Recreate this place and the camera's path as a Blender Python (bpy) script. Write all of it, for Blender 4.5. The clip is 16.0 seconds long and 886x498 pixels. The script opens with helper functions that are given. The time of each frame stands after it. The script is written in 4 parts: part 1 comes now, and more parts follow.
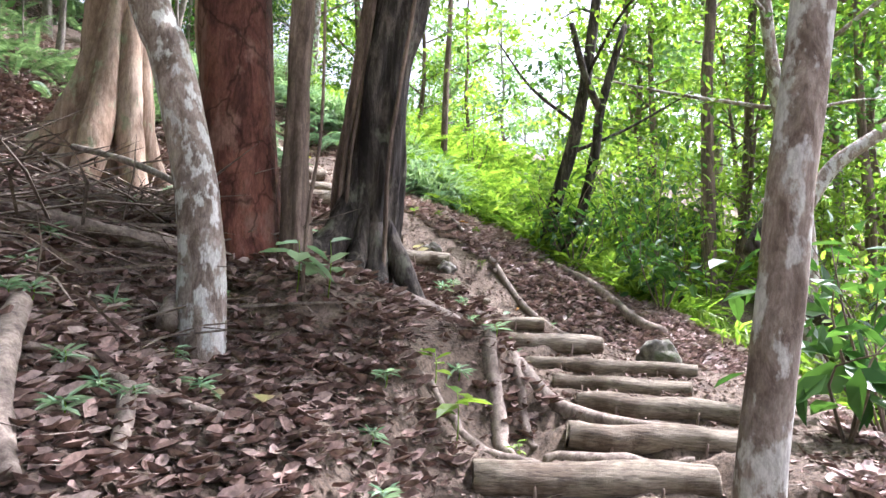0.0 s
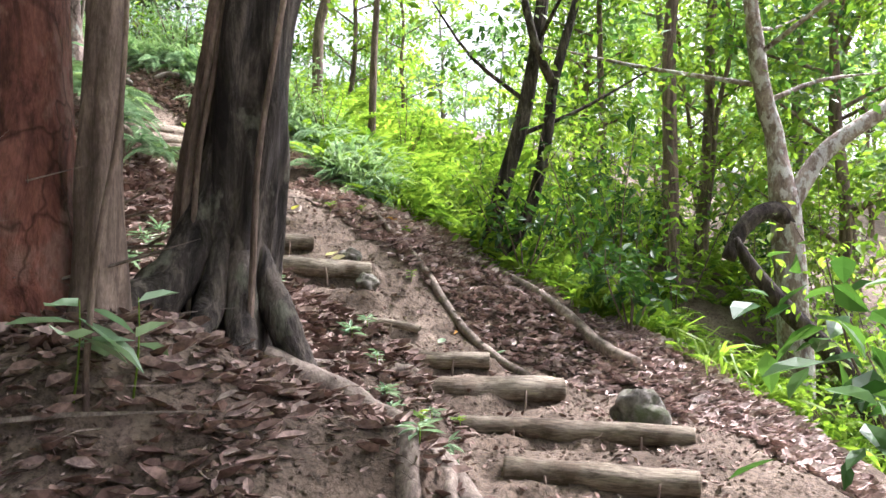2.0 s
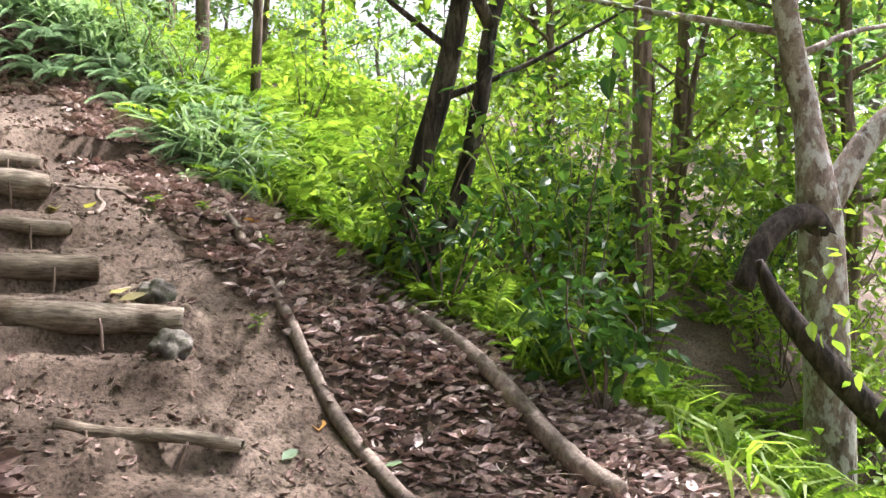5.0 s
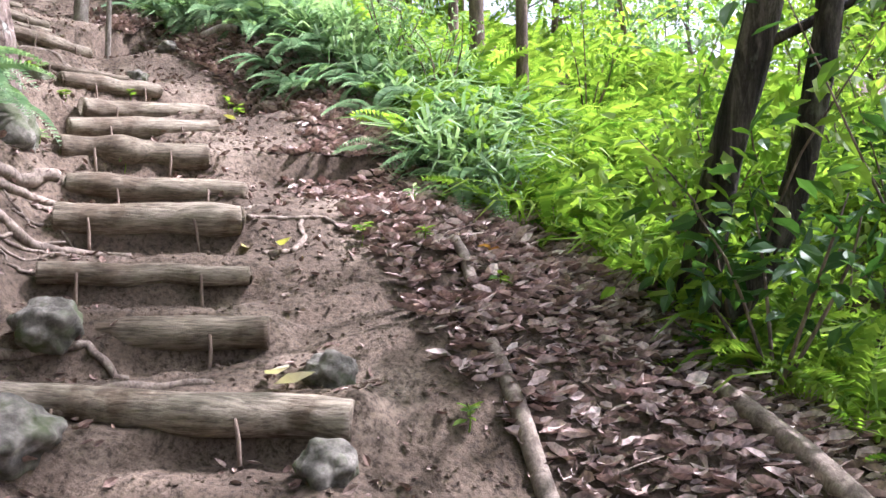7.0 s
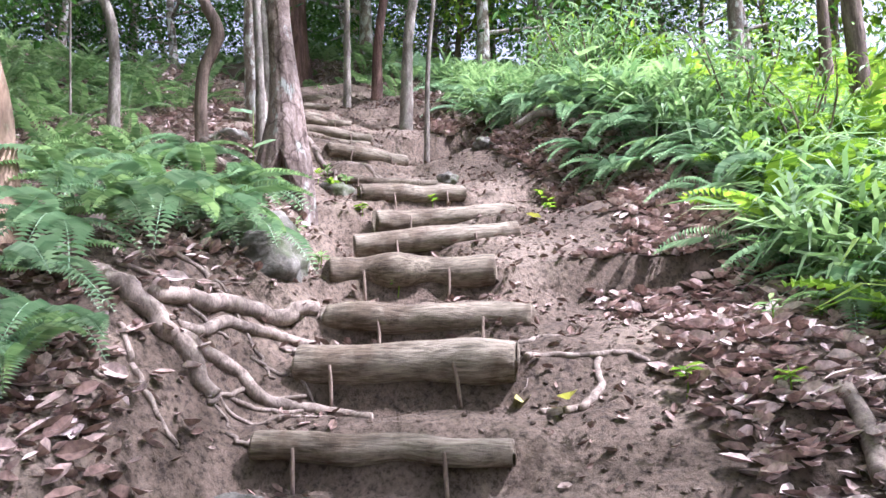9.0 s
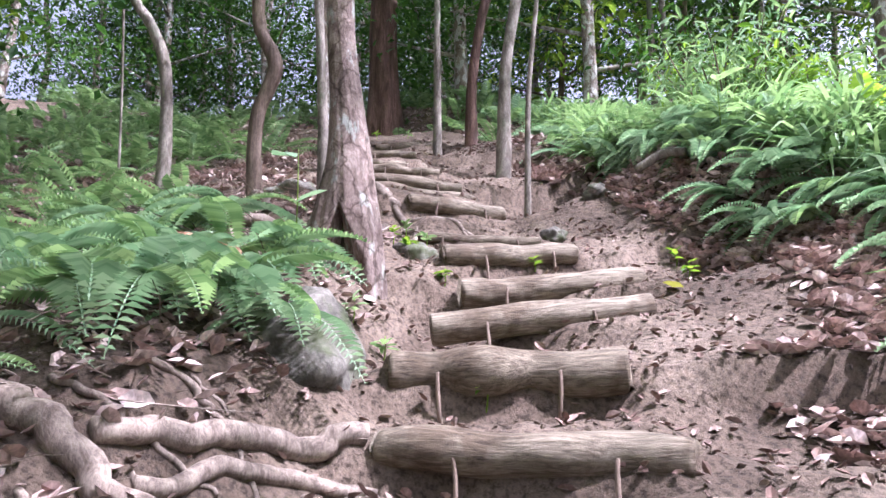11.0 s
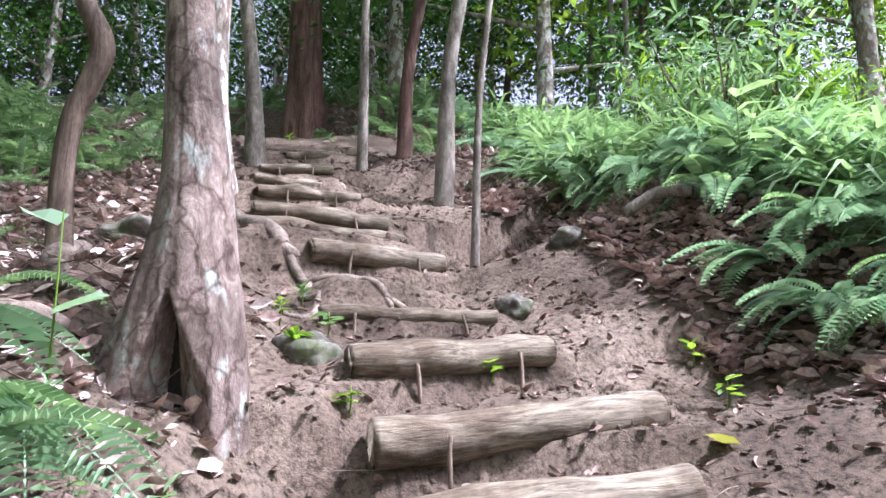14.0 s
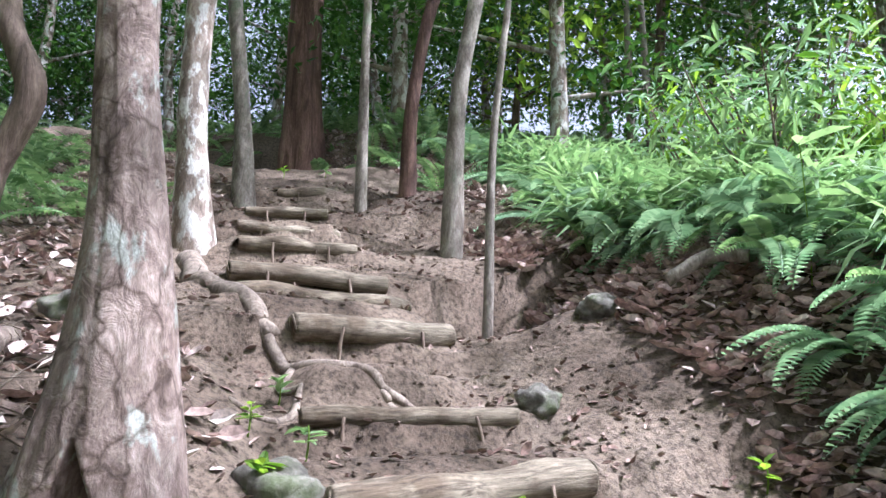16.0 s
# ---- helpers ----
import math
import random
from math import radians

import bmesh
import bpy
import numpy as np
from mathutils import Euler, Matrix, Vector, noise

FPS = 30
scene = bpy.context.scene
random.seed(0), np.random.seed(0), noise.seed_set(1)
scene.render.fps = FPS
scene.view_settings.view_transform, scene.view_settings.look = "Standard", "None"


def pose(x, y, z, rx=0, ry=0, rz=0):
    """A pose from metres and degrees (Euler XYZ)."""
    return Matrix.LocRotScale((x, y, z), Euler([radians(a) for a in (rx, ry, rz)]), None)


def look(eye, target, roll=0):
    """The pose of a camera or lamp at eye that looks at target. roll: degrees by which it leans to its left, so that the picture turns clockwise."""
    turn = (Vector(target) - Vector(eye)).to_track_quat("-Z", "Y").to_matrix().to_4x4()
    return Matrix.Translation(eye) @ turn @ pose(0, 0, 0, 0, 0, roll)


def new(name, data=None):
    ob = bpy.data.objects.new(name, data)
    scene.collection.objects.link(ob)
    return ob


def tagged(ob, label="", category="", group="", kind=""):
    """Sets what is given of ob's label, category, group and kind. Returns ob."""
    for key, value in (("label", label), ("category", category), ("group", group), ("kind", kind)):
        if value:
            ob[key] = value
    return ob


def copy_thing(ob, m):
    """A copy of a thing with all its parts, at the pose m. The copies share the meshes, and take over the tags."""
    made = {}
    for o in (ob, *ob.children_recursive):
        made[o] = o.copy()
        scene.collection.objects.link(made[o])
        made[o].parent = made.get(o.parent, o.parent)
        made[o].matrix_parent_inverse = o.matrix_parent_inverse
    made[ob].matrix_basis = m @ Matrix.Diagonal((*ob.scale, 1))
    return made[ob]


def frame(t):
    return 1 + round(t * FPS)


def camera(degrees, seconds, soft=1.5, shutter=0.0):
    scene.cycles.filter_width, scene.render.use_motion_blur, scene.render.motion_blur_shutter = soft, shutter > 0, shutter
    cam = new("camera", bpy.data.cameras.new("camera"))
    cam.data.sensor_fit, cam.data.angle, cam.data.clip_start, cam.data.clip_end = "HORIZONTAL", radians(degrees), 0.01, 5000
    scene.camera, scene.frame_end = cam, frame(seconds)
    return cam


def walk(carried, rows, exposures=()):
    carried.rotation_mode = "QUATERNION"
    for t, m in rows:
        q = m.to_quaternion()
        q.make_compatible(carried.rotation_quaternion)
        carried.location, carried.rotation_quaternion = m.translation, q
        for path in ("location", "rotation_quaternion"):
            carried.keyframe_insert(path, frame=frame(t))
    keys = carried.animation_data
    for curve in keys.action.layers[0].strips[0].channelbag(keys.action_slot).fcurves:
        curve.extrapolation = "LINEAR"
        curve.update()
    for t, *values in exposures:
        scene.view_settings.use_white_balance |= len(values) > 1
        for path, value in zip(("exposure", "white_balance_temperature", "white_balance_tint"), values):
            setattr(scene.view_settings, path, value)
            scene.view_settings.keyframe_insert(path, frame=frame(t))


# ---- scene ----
cam = camera(60.0, 16.0)
PATH = [
    (0, (0.128, 0.071, 1.494), (0.082, 2.06, 1.694), 1.7),
    (0.5, (0.16, 0.484, 1.554), (0.158, 2.475, 1.742), 2.2),
    (1, (0.251, 0.814, 1.582), (0.299, 2.809, 1.728), 2.2),
    (1.5, (0.322, 1.247, 1.814), (0.379, 3.241, 1.964), 1.9),
    (2, (0.258, 1.597, 1.923), (0.368, 3.589, 2.063), 1.0),
    (2.5, (0.306, 1.904, 2.038), (0.464, 3.895, 2.141), -0.1),
    (3, (0.473, 2.255, 2.151), (0.678, 4.243, 2.232), -0.2),
    (3.2, (0.496, 2.37, 2.141), (0.728, 4.355, 2.217), 0.2),
    (5.3, (0.808, 4.324, 2.565), (1.065, 6.307, 2.605), 1.2),
    (5.5, (0.805, 4.53, 2.627), (0.996, 6.52, 2.654), 0.7),
    (6, (0.884, 4.801, 2.67), (0.812, 6.799, 2.675), 0.0),
    (6.5, (1.028, 5.183, 2.737), (0.646, 7.146, 2.762), -0.9),
    (7, (1.026, 5.57, 2.705), (0.473, 7.491, 2.736), -0.9),
    (7.5, (0.933, 5.886, 2.817), (0.139, 7.721, 2.86), -1.5),
    (8, (0.918, 6.18, 2.825), (-0.149, 7.869, 2.916), -2.5),
    (8.5, (0.898, 6.483, 2.973), (-0.361, 8.025, 3.159), -2.9),
    (9, (0.754, 6.736, 2.977), (-0.598, 8.186, 3.239), -1.9),
    (9.5, (0.584, 6.93, 3.139), (-0.83, 8.313, 3.432), -1.0),
    (9.7, (0.541, 7.011, 3.141), (-0.912, 8.351, 3.445), -0.9),
    (11.8, (-0.355, 7.819, 3.465), (-1.878, 9.039, 3.906), -0.7),
    (12, (-0.423, 7.885, 3.525), (-1.949, 9.098, 3.975), -0.6),
    (12.5, (-0.606, 7.993, 3.58), (-2.131, 9.205, 4.032), -0.1),
    (13, (-0.764, 8.054, 3.746), (-2.253, 9.315, 4.182), 0.1),
    (13.5, (-0.861, 8.2, 3.802), (-2.293, 9.532, 4.221), 0.0),
    (14, (-0.993, 8.46, 3.912), (-2.398, 9.832, 4.292), -0.6),
    (14.5, (-1.134, 8.586, 4.026), (-2.527, 9.979, 4.372), -0.9),
    (15, (-1.332, 8.667, 4.145), (-2.704, 10.083, 4.476), -0.7),
    (15.5, (-1.4, 8.737, 4.232), (-2.778, 10.138, 4.604), -0.3),
    (16, (-1.395, 8.825, 4.264), (-2.8, 10.184, 4.685), -0.2),
]
walk(cam, [(t, look(eye, target, roll)) for t, eye, target, roll in PATH], [(0, 1.80, 5550, 24), (3, 1.54, 5950, 22), (5.5, 1.52, 6000, 25), (8, 1.64, 5300, 28), (12, 1.53, 5350, 34), (16, 1.50, 5250, 21)])

# ---- world, sun, exposure ----
SUN_EL, SUN_AZ = 58.0, 56.0  # degrees above the horizon, degrees from +y towards +x
world = bpy.data.worlds.new("sky")
scene.world = world
world.use_nodes = True
wn = world.node_tree
sky = wn.nodes.new("ShaderNodeTexSky")
sky.sky_type, sky.sun_disc = "NISHITA", False
sky.sun_elevation, sky.sun_rotation = radians(SUN_EL), radians(SUN_AZ)
sky.air_density, sky.dust_density, sky.ozone_density = 0.7, 10.0, 0.5
haze = wn.nodes.new("ShaderNodeHueSaturation")  # thin white haze over the sky
haze.inputs["Saturation"].default_value, haze.inputs["Value"].default_value = 0.35, 1.1
wn.links.new(sky.outputs[0], haze.inputs["Color"])
wn.links.new(haze.outputs[0], wn.nodes["Background"].inputs[0])
wn.nodes["Background"].inputs[1].default_value = 0.15
sun_data = bpy.data.lights.new("sun", "SUN")
sun_data.energy, sun_data.angle, sun_data.color = 4.6, radians(0.8), (1.0, 0.95, 0.86)
sun = new("sun", sun_data)
az, el = radians(SUN_AZ), radians(SUN_EL)
sun.matrix_world = look((0, 0, 30), Vector((0, 0, 30)) - Vector((math.sin(az) * math.cos(el), math.cos(az) * math.cos(el), math.sin(el))))

rng = np.random.default_rng(11)

# ---- materials ----
def material(name, build, rough=0.85):
    m = bpy.data.materials.new(name)
    m.use_nodes = True
    nt = m.node_tree
    b = nt.nodes["Principled BSDF"]
    b.inputs["Roughness"].default_value = rough
    b.inputs["Specular IOR Level"].default_value = 0.25
    build(nt, b)
    return m


def coords(nt, scale=(1, 1, 1)):
    tc = nt.nodes.new("ShaderNodeTexCoord")
    mp = nt.nodes.new("ShaderNodeMapping")
    mp.inputs["Scale"].default_value = scale
    nt.links.new(tc.outputs["Object"], mp.inputs[0])
    return mp.outputs[0]


def noise_tex(nt, vec, scale, detail=6, rough=0.6, distort=0.0):
    n = nt.nodes.new("ShaderNodeTexNoise")
    n.inputs["Scale"].default_value, n.inputs["Detail"].default_value = scale, detail
    n.inputs["Roughness"].default_value, n.inputs["Distortion"].default_value = rough, distort
    nt.links.new(vec, n.inputs["Vector"])
    return n.outputs["Fac"]


def ramp(nt, fac, stops, tight=0.6):
    r = nt.nodes.new("ShaderNodeValToRGB")
    e = r.color_ramp.elements
    while len(e) < len(stops):
        e.new(0.5)
    for k, (p, c) in zip(e, stops):
        k.position, k.color = (0.5 + (p - 0.5) * tight), (*c, 1)
    nt.links.new(fac, r.inputs[0])
    return r.outputs[0]


def mix(nt, fac, a, b, mode="MIX"):
    m = nt.nodes.new("ShaderNodeMix")
    m.data_type, m.blend_type = "RGBA", mode
    for sock, v in ((m.inputs[0], fac), (m.inputs[6], a), (m.inputs[7], b)):
        if isinstance(v, bpy.types.NodeSocket):
            nt.links.new(v, sock)
        else:
            sock.default_value = v if isinstance(v, float) else (*v, 1)
    return m.outputs[2]


def bump(nt, b, height, strength, dist=0.02):
    n = nt.nodes.new("ShaderNodeBump")
    n.inputs["Strength"].default_value, n.inputs["Distance"].default_value = strength, dist
    nt.links.new(height, n.inputs["Height"])
    nt.links.new(n.outputs[0], b.inputs["Normal"])


def dirt_build(nt, b):
    v = coords(nt)
    big = ramp(nt, noise_tex(nt, v, 1.3, 4), [(0.3, (0.10, 0.075, 0.055)), (0.55, (0.16, 0.123, 0.092)), (0.75, (0.235, 0.188, 0.145))])
    fine = ramp(nt, noise_tex(nt, v, 38, 8, 0.75), [(0.32, (0.35, 0.33, 0.31)), (0.5, (0.92, 0.9, 0.88)), (0.72, (1.25, 1.2, 1.15))])
    nt.links.new(mix(nt, 1.0, big, fine, "MULTIPLY"), b.inputs["Base Color"])
    bump(nt, b, noise_tex(nt, v, 30, 8, 0.75), 0.9, 0.03)


def bark_build(stops, patch=None, patch_at=(0.56, 0.62), scale=7.0, stretch=0.25, fissure=0.7, patch_scale=9.0, plates=0.0):
    def build(nt, b):
        v = coords(nt, (1, 1, stretch))
        n1 = noise_tex(nt, v, scale * 2.2, 8, 0.7, 0.6)
        col = ramp(nt, n1, stops)
        blot = noise_tex(nt, coords(nt, (1, 1, 0.7)), scale * 0.35, 3, 0.6)
        col = mix(nt, 0.6, col, ramp(nt, blot, [(0.3, (0.5, 0.48, 0.45)), (0.7, (1.2, 1.17, 1.12))]), "MULTIPLY")
        if patch:
            pn = noise_tex(nt, coords(nt, (1, 1, 0.6)), patch_scale, 5, 0.6)
            fac = ramp(nt, pn, [(patch_at[0], (0, 0, 0)), (patch_at[1], (1, 1, 1))], 0.9)
            col = mix(nt, fac, col, patch)
        if plates:
            vo = nt.nodes.new("ShaderNodeTexVoronoi")
            vo.feature = "DISTANCE_TO_EDGE"
            vo.inputs["Scale"].default_value = plates
            wob = nt.nodes.new("ShaderNodeVectorMath")
            wob.operation = "MULTIPLY_ADD"
            wn_ = nt.nodes.new("ShaderNodeTexNoise")
            wn_.inputs["Scale"].default_value = plates * 1.6
            nt.links.new(coords(nt), wn_.inputs["Vector"])
            nt.links.new(wn_.outputs["Color"], wob.inputs[0])
            wob.inputs[1].default_value = (.12, .12, .12)
            nt.links.new(coords(nt, (1, 1, 0.45)), wob.inputs[2])
            nt.links.new(wob.outputs[0], vo.inputs["Vector"])
            crack = ramp(nt, vo.outputs["Distance"], [(0.0, (0.30, 0.26, 0.22)), (0.045, (1, 1, 1))], 1.0)
            col = mix(nt, 0.85, col, crack, "MULTIPLY")
        fine = noise_tex(nt, coords(nt, (1, 1, 0.4)), scale * 14, 5, 0.7)
        col = mix(nt, 0.5, col, ramp(nt, fine, [(0.35, (0.55, 0.53, 0.5)), (0.65, (1.2, 1.2, 1.2))]), "MULTIPLY")
        nt.links.new(col, b.inputs["Base Color"])
        bump(nt, b, n1, fissure, 0.03)
    return build


def leaf_build(a, c, trans=0.45, tint=(1.3, 1.45, 0.6)):
    def build(nt, b):
        geo = nt.nodes.new("ShaderNodeNewGeometry")
        col = ramp(nt, geo.outputs["Random Per Island"], [(0.0, a), (1.0, c)], 1.0)
        nt.links.new(col, b.inputs["Base Color"])
        tr = nt.nodes.new("ShaderNodeBsdfTranslucent")
        br = mix(nt, 1.0, col, tint, "MULTIPLY")
        nt.links.new(br, tr.inputs[0])
        ms = nt.nodes.new("ShaderNodeMixShader")
        ms.inputs[0].default_value = trans
        nt.links.new(b.outputs[0], ms.inputs[1])
        nt.links.new(tr.outputs[0], ms.inputs[2])
        nt.links.new(ms.outputs[0], nt.nodes["Material Output"].inputs[0])
    return build


def litter_build(nt, b, tone=(1, 1, 1)):
    geo = nt.nodes.new("ShaderNodeNewGeometry")
    col = ramp(nt, geo.outputs["Random Per Island"], [(0.0, (0.13, 0.085, 0.07)), (0.35, (0.215, 0.15, 0.125)), (0.6, (0.275, 0.205, 0.18)), (0.9, (0.34, 0.265, 0.235)), (1.0, (0.40, 0.33, 0.29))], 1.0)
    fine = ramp(nt, noise_tex(nt, coords(nt), 45, 4), [(0.3, (0.6, 0.6, 0.6)), (0.7, (1.15, 1.15, 1.15))])
    nt.links.new(mix(nt, 1.0, mix(nt, 1.0, col, fine, "MULTIPLY"), tone, "MULTIPLY"), b.inputs["Base Color"])


def log_build(nt, b):
    v = coords(nt, (0.12, 1, 1))
    n1 = noise_tex(nt, v, 70, 10, 0.75, 0.5)
    col = ramp(nt, n1, [(0.3, (0.085, 0.072, 0.055)), (0.5, (0.185, 0.162, 0.128)), (0.7, (0.29, 0.26, 0.21))])
    dirt = ramp(nt, noise_tex(nt, coords(nt), 5, 5), [(0.35, (0.55, 0.48, 0.42)), (0.6, (1.08, 1.06, 1.02))])
    info = nt.nodes.new("ShaderNodeObjectInfo")
    tone = ramp(nt, info.outputs["Random"], [(0, (0.8, 0.76, 0.7)), (1, (1.12, 1.1, 1.06))], 1.0)
    nt.links.new(mix(nt, 1.0, mix(nt, 1.0, col, dirt, "MULTIPLY"), tone, "MULTIPLY"), b.inputs["Base Color"])
    bump(nt, b, n1, 0.6, 0.02)


def stone_build(nt, b):
    v = coords(nt)
    col = ramp(nt, noise_tex(nt, v, 9, 8, 0.7), [(0.3, (0.065, 0.06, 0.048)), (0.5, (0.15, 0.138, 0.115)), (0.7, (0.28, 0.26, 0.22))])
    moss = ramp(nt, noise_tex(nt, v, 6, 5), [(0.48, (0, 0, 0)), (0.72, (1, 1, 1))])
    nt.links.new(mix(nt, moss, col, (0.085, 0.10, 0.05)), b.inputs["Base Color"])
    bump(nt, b, noise_tex(nt, v, 30, 8, 0.75), 0.8, 0.02)


DIRT = material("trodden_earth", dirt_build, 0.95)
LITTER = material("dead_leaves", lambda nt, b: litter_build(nt, b, (1.8, 1.9, 1.94)), 0.9)
BROWN_LITTER = material("brown_dead_leaves", lambda nt, b: litter_build(nt, b, (0.98, 0.93, 0.88)), 0.9)
WOOD = material("weathered_log", log_build, 0.8)
STONE = material("mossy_stone", stone_build, 0.9)
BARK_GREY = material("bark_grey_mottled", bark_build([(0.3, (0.15, 0.115, 0.09)), (0.5, (0.27, 0.22, 0.185)), (0.7, (0.38, 0.335, 0.285))], (0.50, 0.49, 0.45), (0.50, 0.57), 7, 0.45, 0.5, 13))
BARK_RED = material("bark_red", bark_build([(0.3, (0.075, 0.028, 0.02)), (0.5, (0.155, 0.06, 0.042)), (0.7, (0.23, 0.10, 0.072))], (0.21, 0.115, 0.085), (0.54, 0.62), 4, 0.35, 0.9, 5, 5.0))
BARK_RUST = material("bark_rust", bark_build([(0.3, (0.055, 0.03, 0.023)), (0.5, (0.12, 0.068, 0.052)), (0.7, (0.20, 0.125, 0.098))], None, (0.5, 0.6), 5, 0.12, 0.9))
BARK_DARK = material("bark_dark", bark_build([(0.3, (0.014, 0.011, 0.009)), (0.5, (0.05, 0.042, 0.035)), (0.68, (0.135, 0.115, 0.095))], (0.15, 0.15, 0.11), (0.60, 0.7), 6, 0.18, 1.0, 6))
BARK_BROWN = material("bark_brown", bark_build([(0.3, (0.09, 0.065, 0.05)), (0.5, (0.18, 0.135, 0.105)), (0.7, (0.28, 0.215, 0.17))], None, (0.5, 0.6), 6, 0.15, 0.8))
BARK_TAN = material("bark_tan", bark_build([(0.3, (0.17, 0.115, 0.075)), (0.5, (0.31, 0.22, 0.155)), (0.7, (0.42, 0.33, 0.25))], (0.27, 0.27, 0.17), (0.58, 0.68), 3, 0.12, 0.9))
BARK_PINK = material("bark_pink_lichen", bark_build([(0.3, (0.13, 0.095, 0.08)), (0.5, (0.215, 0.165, 0.142)), (0.7, (0.31, 0.255, 0.225))], (0.29, 0.30, 0.265), (0.56, 0.64), 6, 0.8, 0.6, 13, 6.0))
BARK_PALE = material("bark_pale", bark_build([(0.3, (0.12, 0.10, 0.08)), (0.5, (0.22, 0.195, 0.165)), (0.7, (0.33, 0.30, 0.26))], (0.17, 0.18, 0.13), (0.56, 0.68), 7, 0.4, 0.4))
ROOT = material("root_bark", bark_build([(0.3, (0.115, 0.09, 0.072)), (0.5, (0.21, 0.17, 0.14)), (0.7, (0.29, 0.245, 0.20))], None, (0.5, 0.6), 11, 0.8, 0.35))
LEAF = material("leaf_green", leaf_build((0.055, 0.125, 0.018), (0.23, 0.33, 0.05), 0.5), 0.45)
# dark green leaves; for the woods behind, the darkness also paints in their shade
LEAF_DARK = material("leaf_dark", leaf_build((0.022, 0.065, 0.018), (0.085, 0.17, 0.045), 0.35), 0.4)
# lighter, more translucent leaf green, with the slope's sunlight put into the colour
LEAF_SUNLIT = material("leaf_sunlit", leaf_build((0.115, 0.21, 0.03), (0.31, 0.41, 0.08), 0.57), 0.5)
# distance haze is mixed into this paler, bluer leaf colour
LEAF_HAZED = material("leaf_hazed", leaf_build((0.10, 0.20, 0.09), (0.26, 0.38, 0.20), 0.45), 0.6)
FERN = material("fern_green", leaf_build((0.12, 0.21, 0.095), (0.32, 0.43, 0.23), 0.42, (1.12, 1.22, 0.8)), 0.5)
FERN_PALE = material("fern_pale", leaf_build((0.17, 0.28, 0.165), (0.37, 0.48, 0.32), 0.32, (1.05, 1.2, 0.9)), 0.5)
YELLOW = material("leaf_yellow", leaf_build((0.36, 0.34, 0.10), (0.46, 0.42, 0.14), 0.25), 0.5)
ORANGE = material("leaf_orange", leaf_build((0.52, 0.26, 0.05), (0.6, 0.33, 0.1), 0.2), 0.6)
PALE_LEAF = material("leaf_bleached", leaf_build((0.55, 0.48, 0.40), (0.68, 0.60, 0.52), 0.2), 0.7)
DEAD = material("dead_dark_wood", bark_build([(0.3, (0.025, 0.02, 0.017)), (0.5, (0.06, 0.048, 0.04)), (0.7, (0.12, 0.1, 0.085))], None, (0.5, 0.6), 8, 0.3, 0.9))
ORANGE_WOOD = material("sawn_wood", bark_build([(0.3, (0.22, 0.12, 0.07)), (0.5, (0.36, 0.21, 0.13)), (0.7, (0.45, 0.29, 0.19))], None, (0.5, 0.6), 8, 0.4, 0.5))
# near-black that paints the shade deep in the trunk's cleft
HOLLOW = material("hollow_shade", bark_build([(0.3, (0.012, 0.01, 0.008)), (0.5, (0.03, 0.024, 0.02)), (0.7, (0.05, 0.04, 0.03))], None, (0.5, 0.6), 8, 0.4, 0.8))


# ---- mesh helpers ----
def as_mesh(name, V, F, mats, smooth=True):
    V, F = np.asarray(V, dtype=np.float32), np.asarray(F, dtype=np.int32)
    me = bpy.data.meshes.new(name)
    me.vertices.add(len(V))
    me.vertices.foreach_set("co", V.ravel())
    me.loops.add(F.size)
    me.loops.foreach_set("vertex_index", F.ravel())
    me.polygons.add(len(F))
    me.polygons.foreach_set("loop_start", np.arange(0, F.size, F.shape[1], dtype=np.int32))
    me.update(calc_edges=True)
    me.validate()
    me.polygons.foreach_set("use_smooth", np.full(len(me.polygons), smooth))
    for m in mats if isinstance(mats, (list, tuple)) else [mats]:
        me.materials.append(m)
    return me


def thing(name, at, label, category, group="", kind=""):
    ob = new(name)
    ob.empty_display_size = 0.1
    ob.location = at
    return tagged(ob, label, category, group, kind)


def part(name, me, parent, label="", at=None):
    ob = new(name, me)
    ob.parent = parent
    if at is not None:
        ob.location = at
    return tagged(ob, label)


LAT = np.random.default_rng(5).random((256, 256))


def vnoise(x, y):
    xi, yi = np.floor(x).astype(int), np.floor(y).astype(int)
    fx, fy = x - xi, y - yi
    fx, fy = fx * fx * (3 - 2 * fx), fy * fy * (3 - 2 * fy)
    a, b = LAT[xi % 256, yi % 256], LAT[(xi + 1) % 256, yi % 256]
    c, d = LAT[xi % 256, (yi + 1) % 256], LAT[(xi + 1) % 256, (yi + 1) % 256]
    return (a * (1 - fx) + b * fx) * (1 - fy) + (c * (1 - fx) + d * fx) * fy - 0.5


def smooth(a, b, x):
    t = np.clip((x - a) / (b - a), 0, 1)
    return t * t * (3 - 2 * t)


def spline(pts, n):
    """Catmull-Rom through pts, n samples; pts may carry a fourth value."""
    P = np.asarray(pts, dtype=float)
    if len(P) == 2:
        u = np.linspace(0, 1, n)[:, None]
        return P[0] * (1 - u) + P[1] * u
    Q = np.vstack([2 * P[0] - P[1], P, 2 * P[-1] - P[-2]])
    out = []
    for k in np.linspace(0, len(P) - 1, n):
        i = min(int(k), len(P) - 2)
        u = k - i
        p0, p1, p2, p3 = Q[i:i + 4]
        out.append(0.5 * (2 * p1 + (p2 - p0) * u + (2 * p0 - 5 * p1 + 4 * p2 - p3) * u * u + (3 * p1 - p0 - 3 * p2 + p3) * u ** 3))
    return np.array(out)


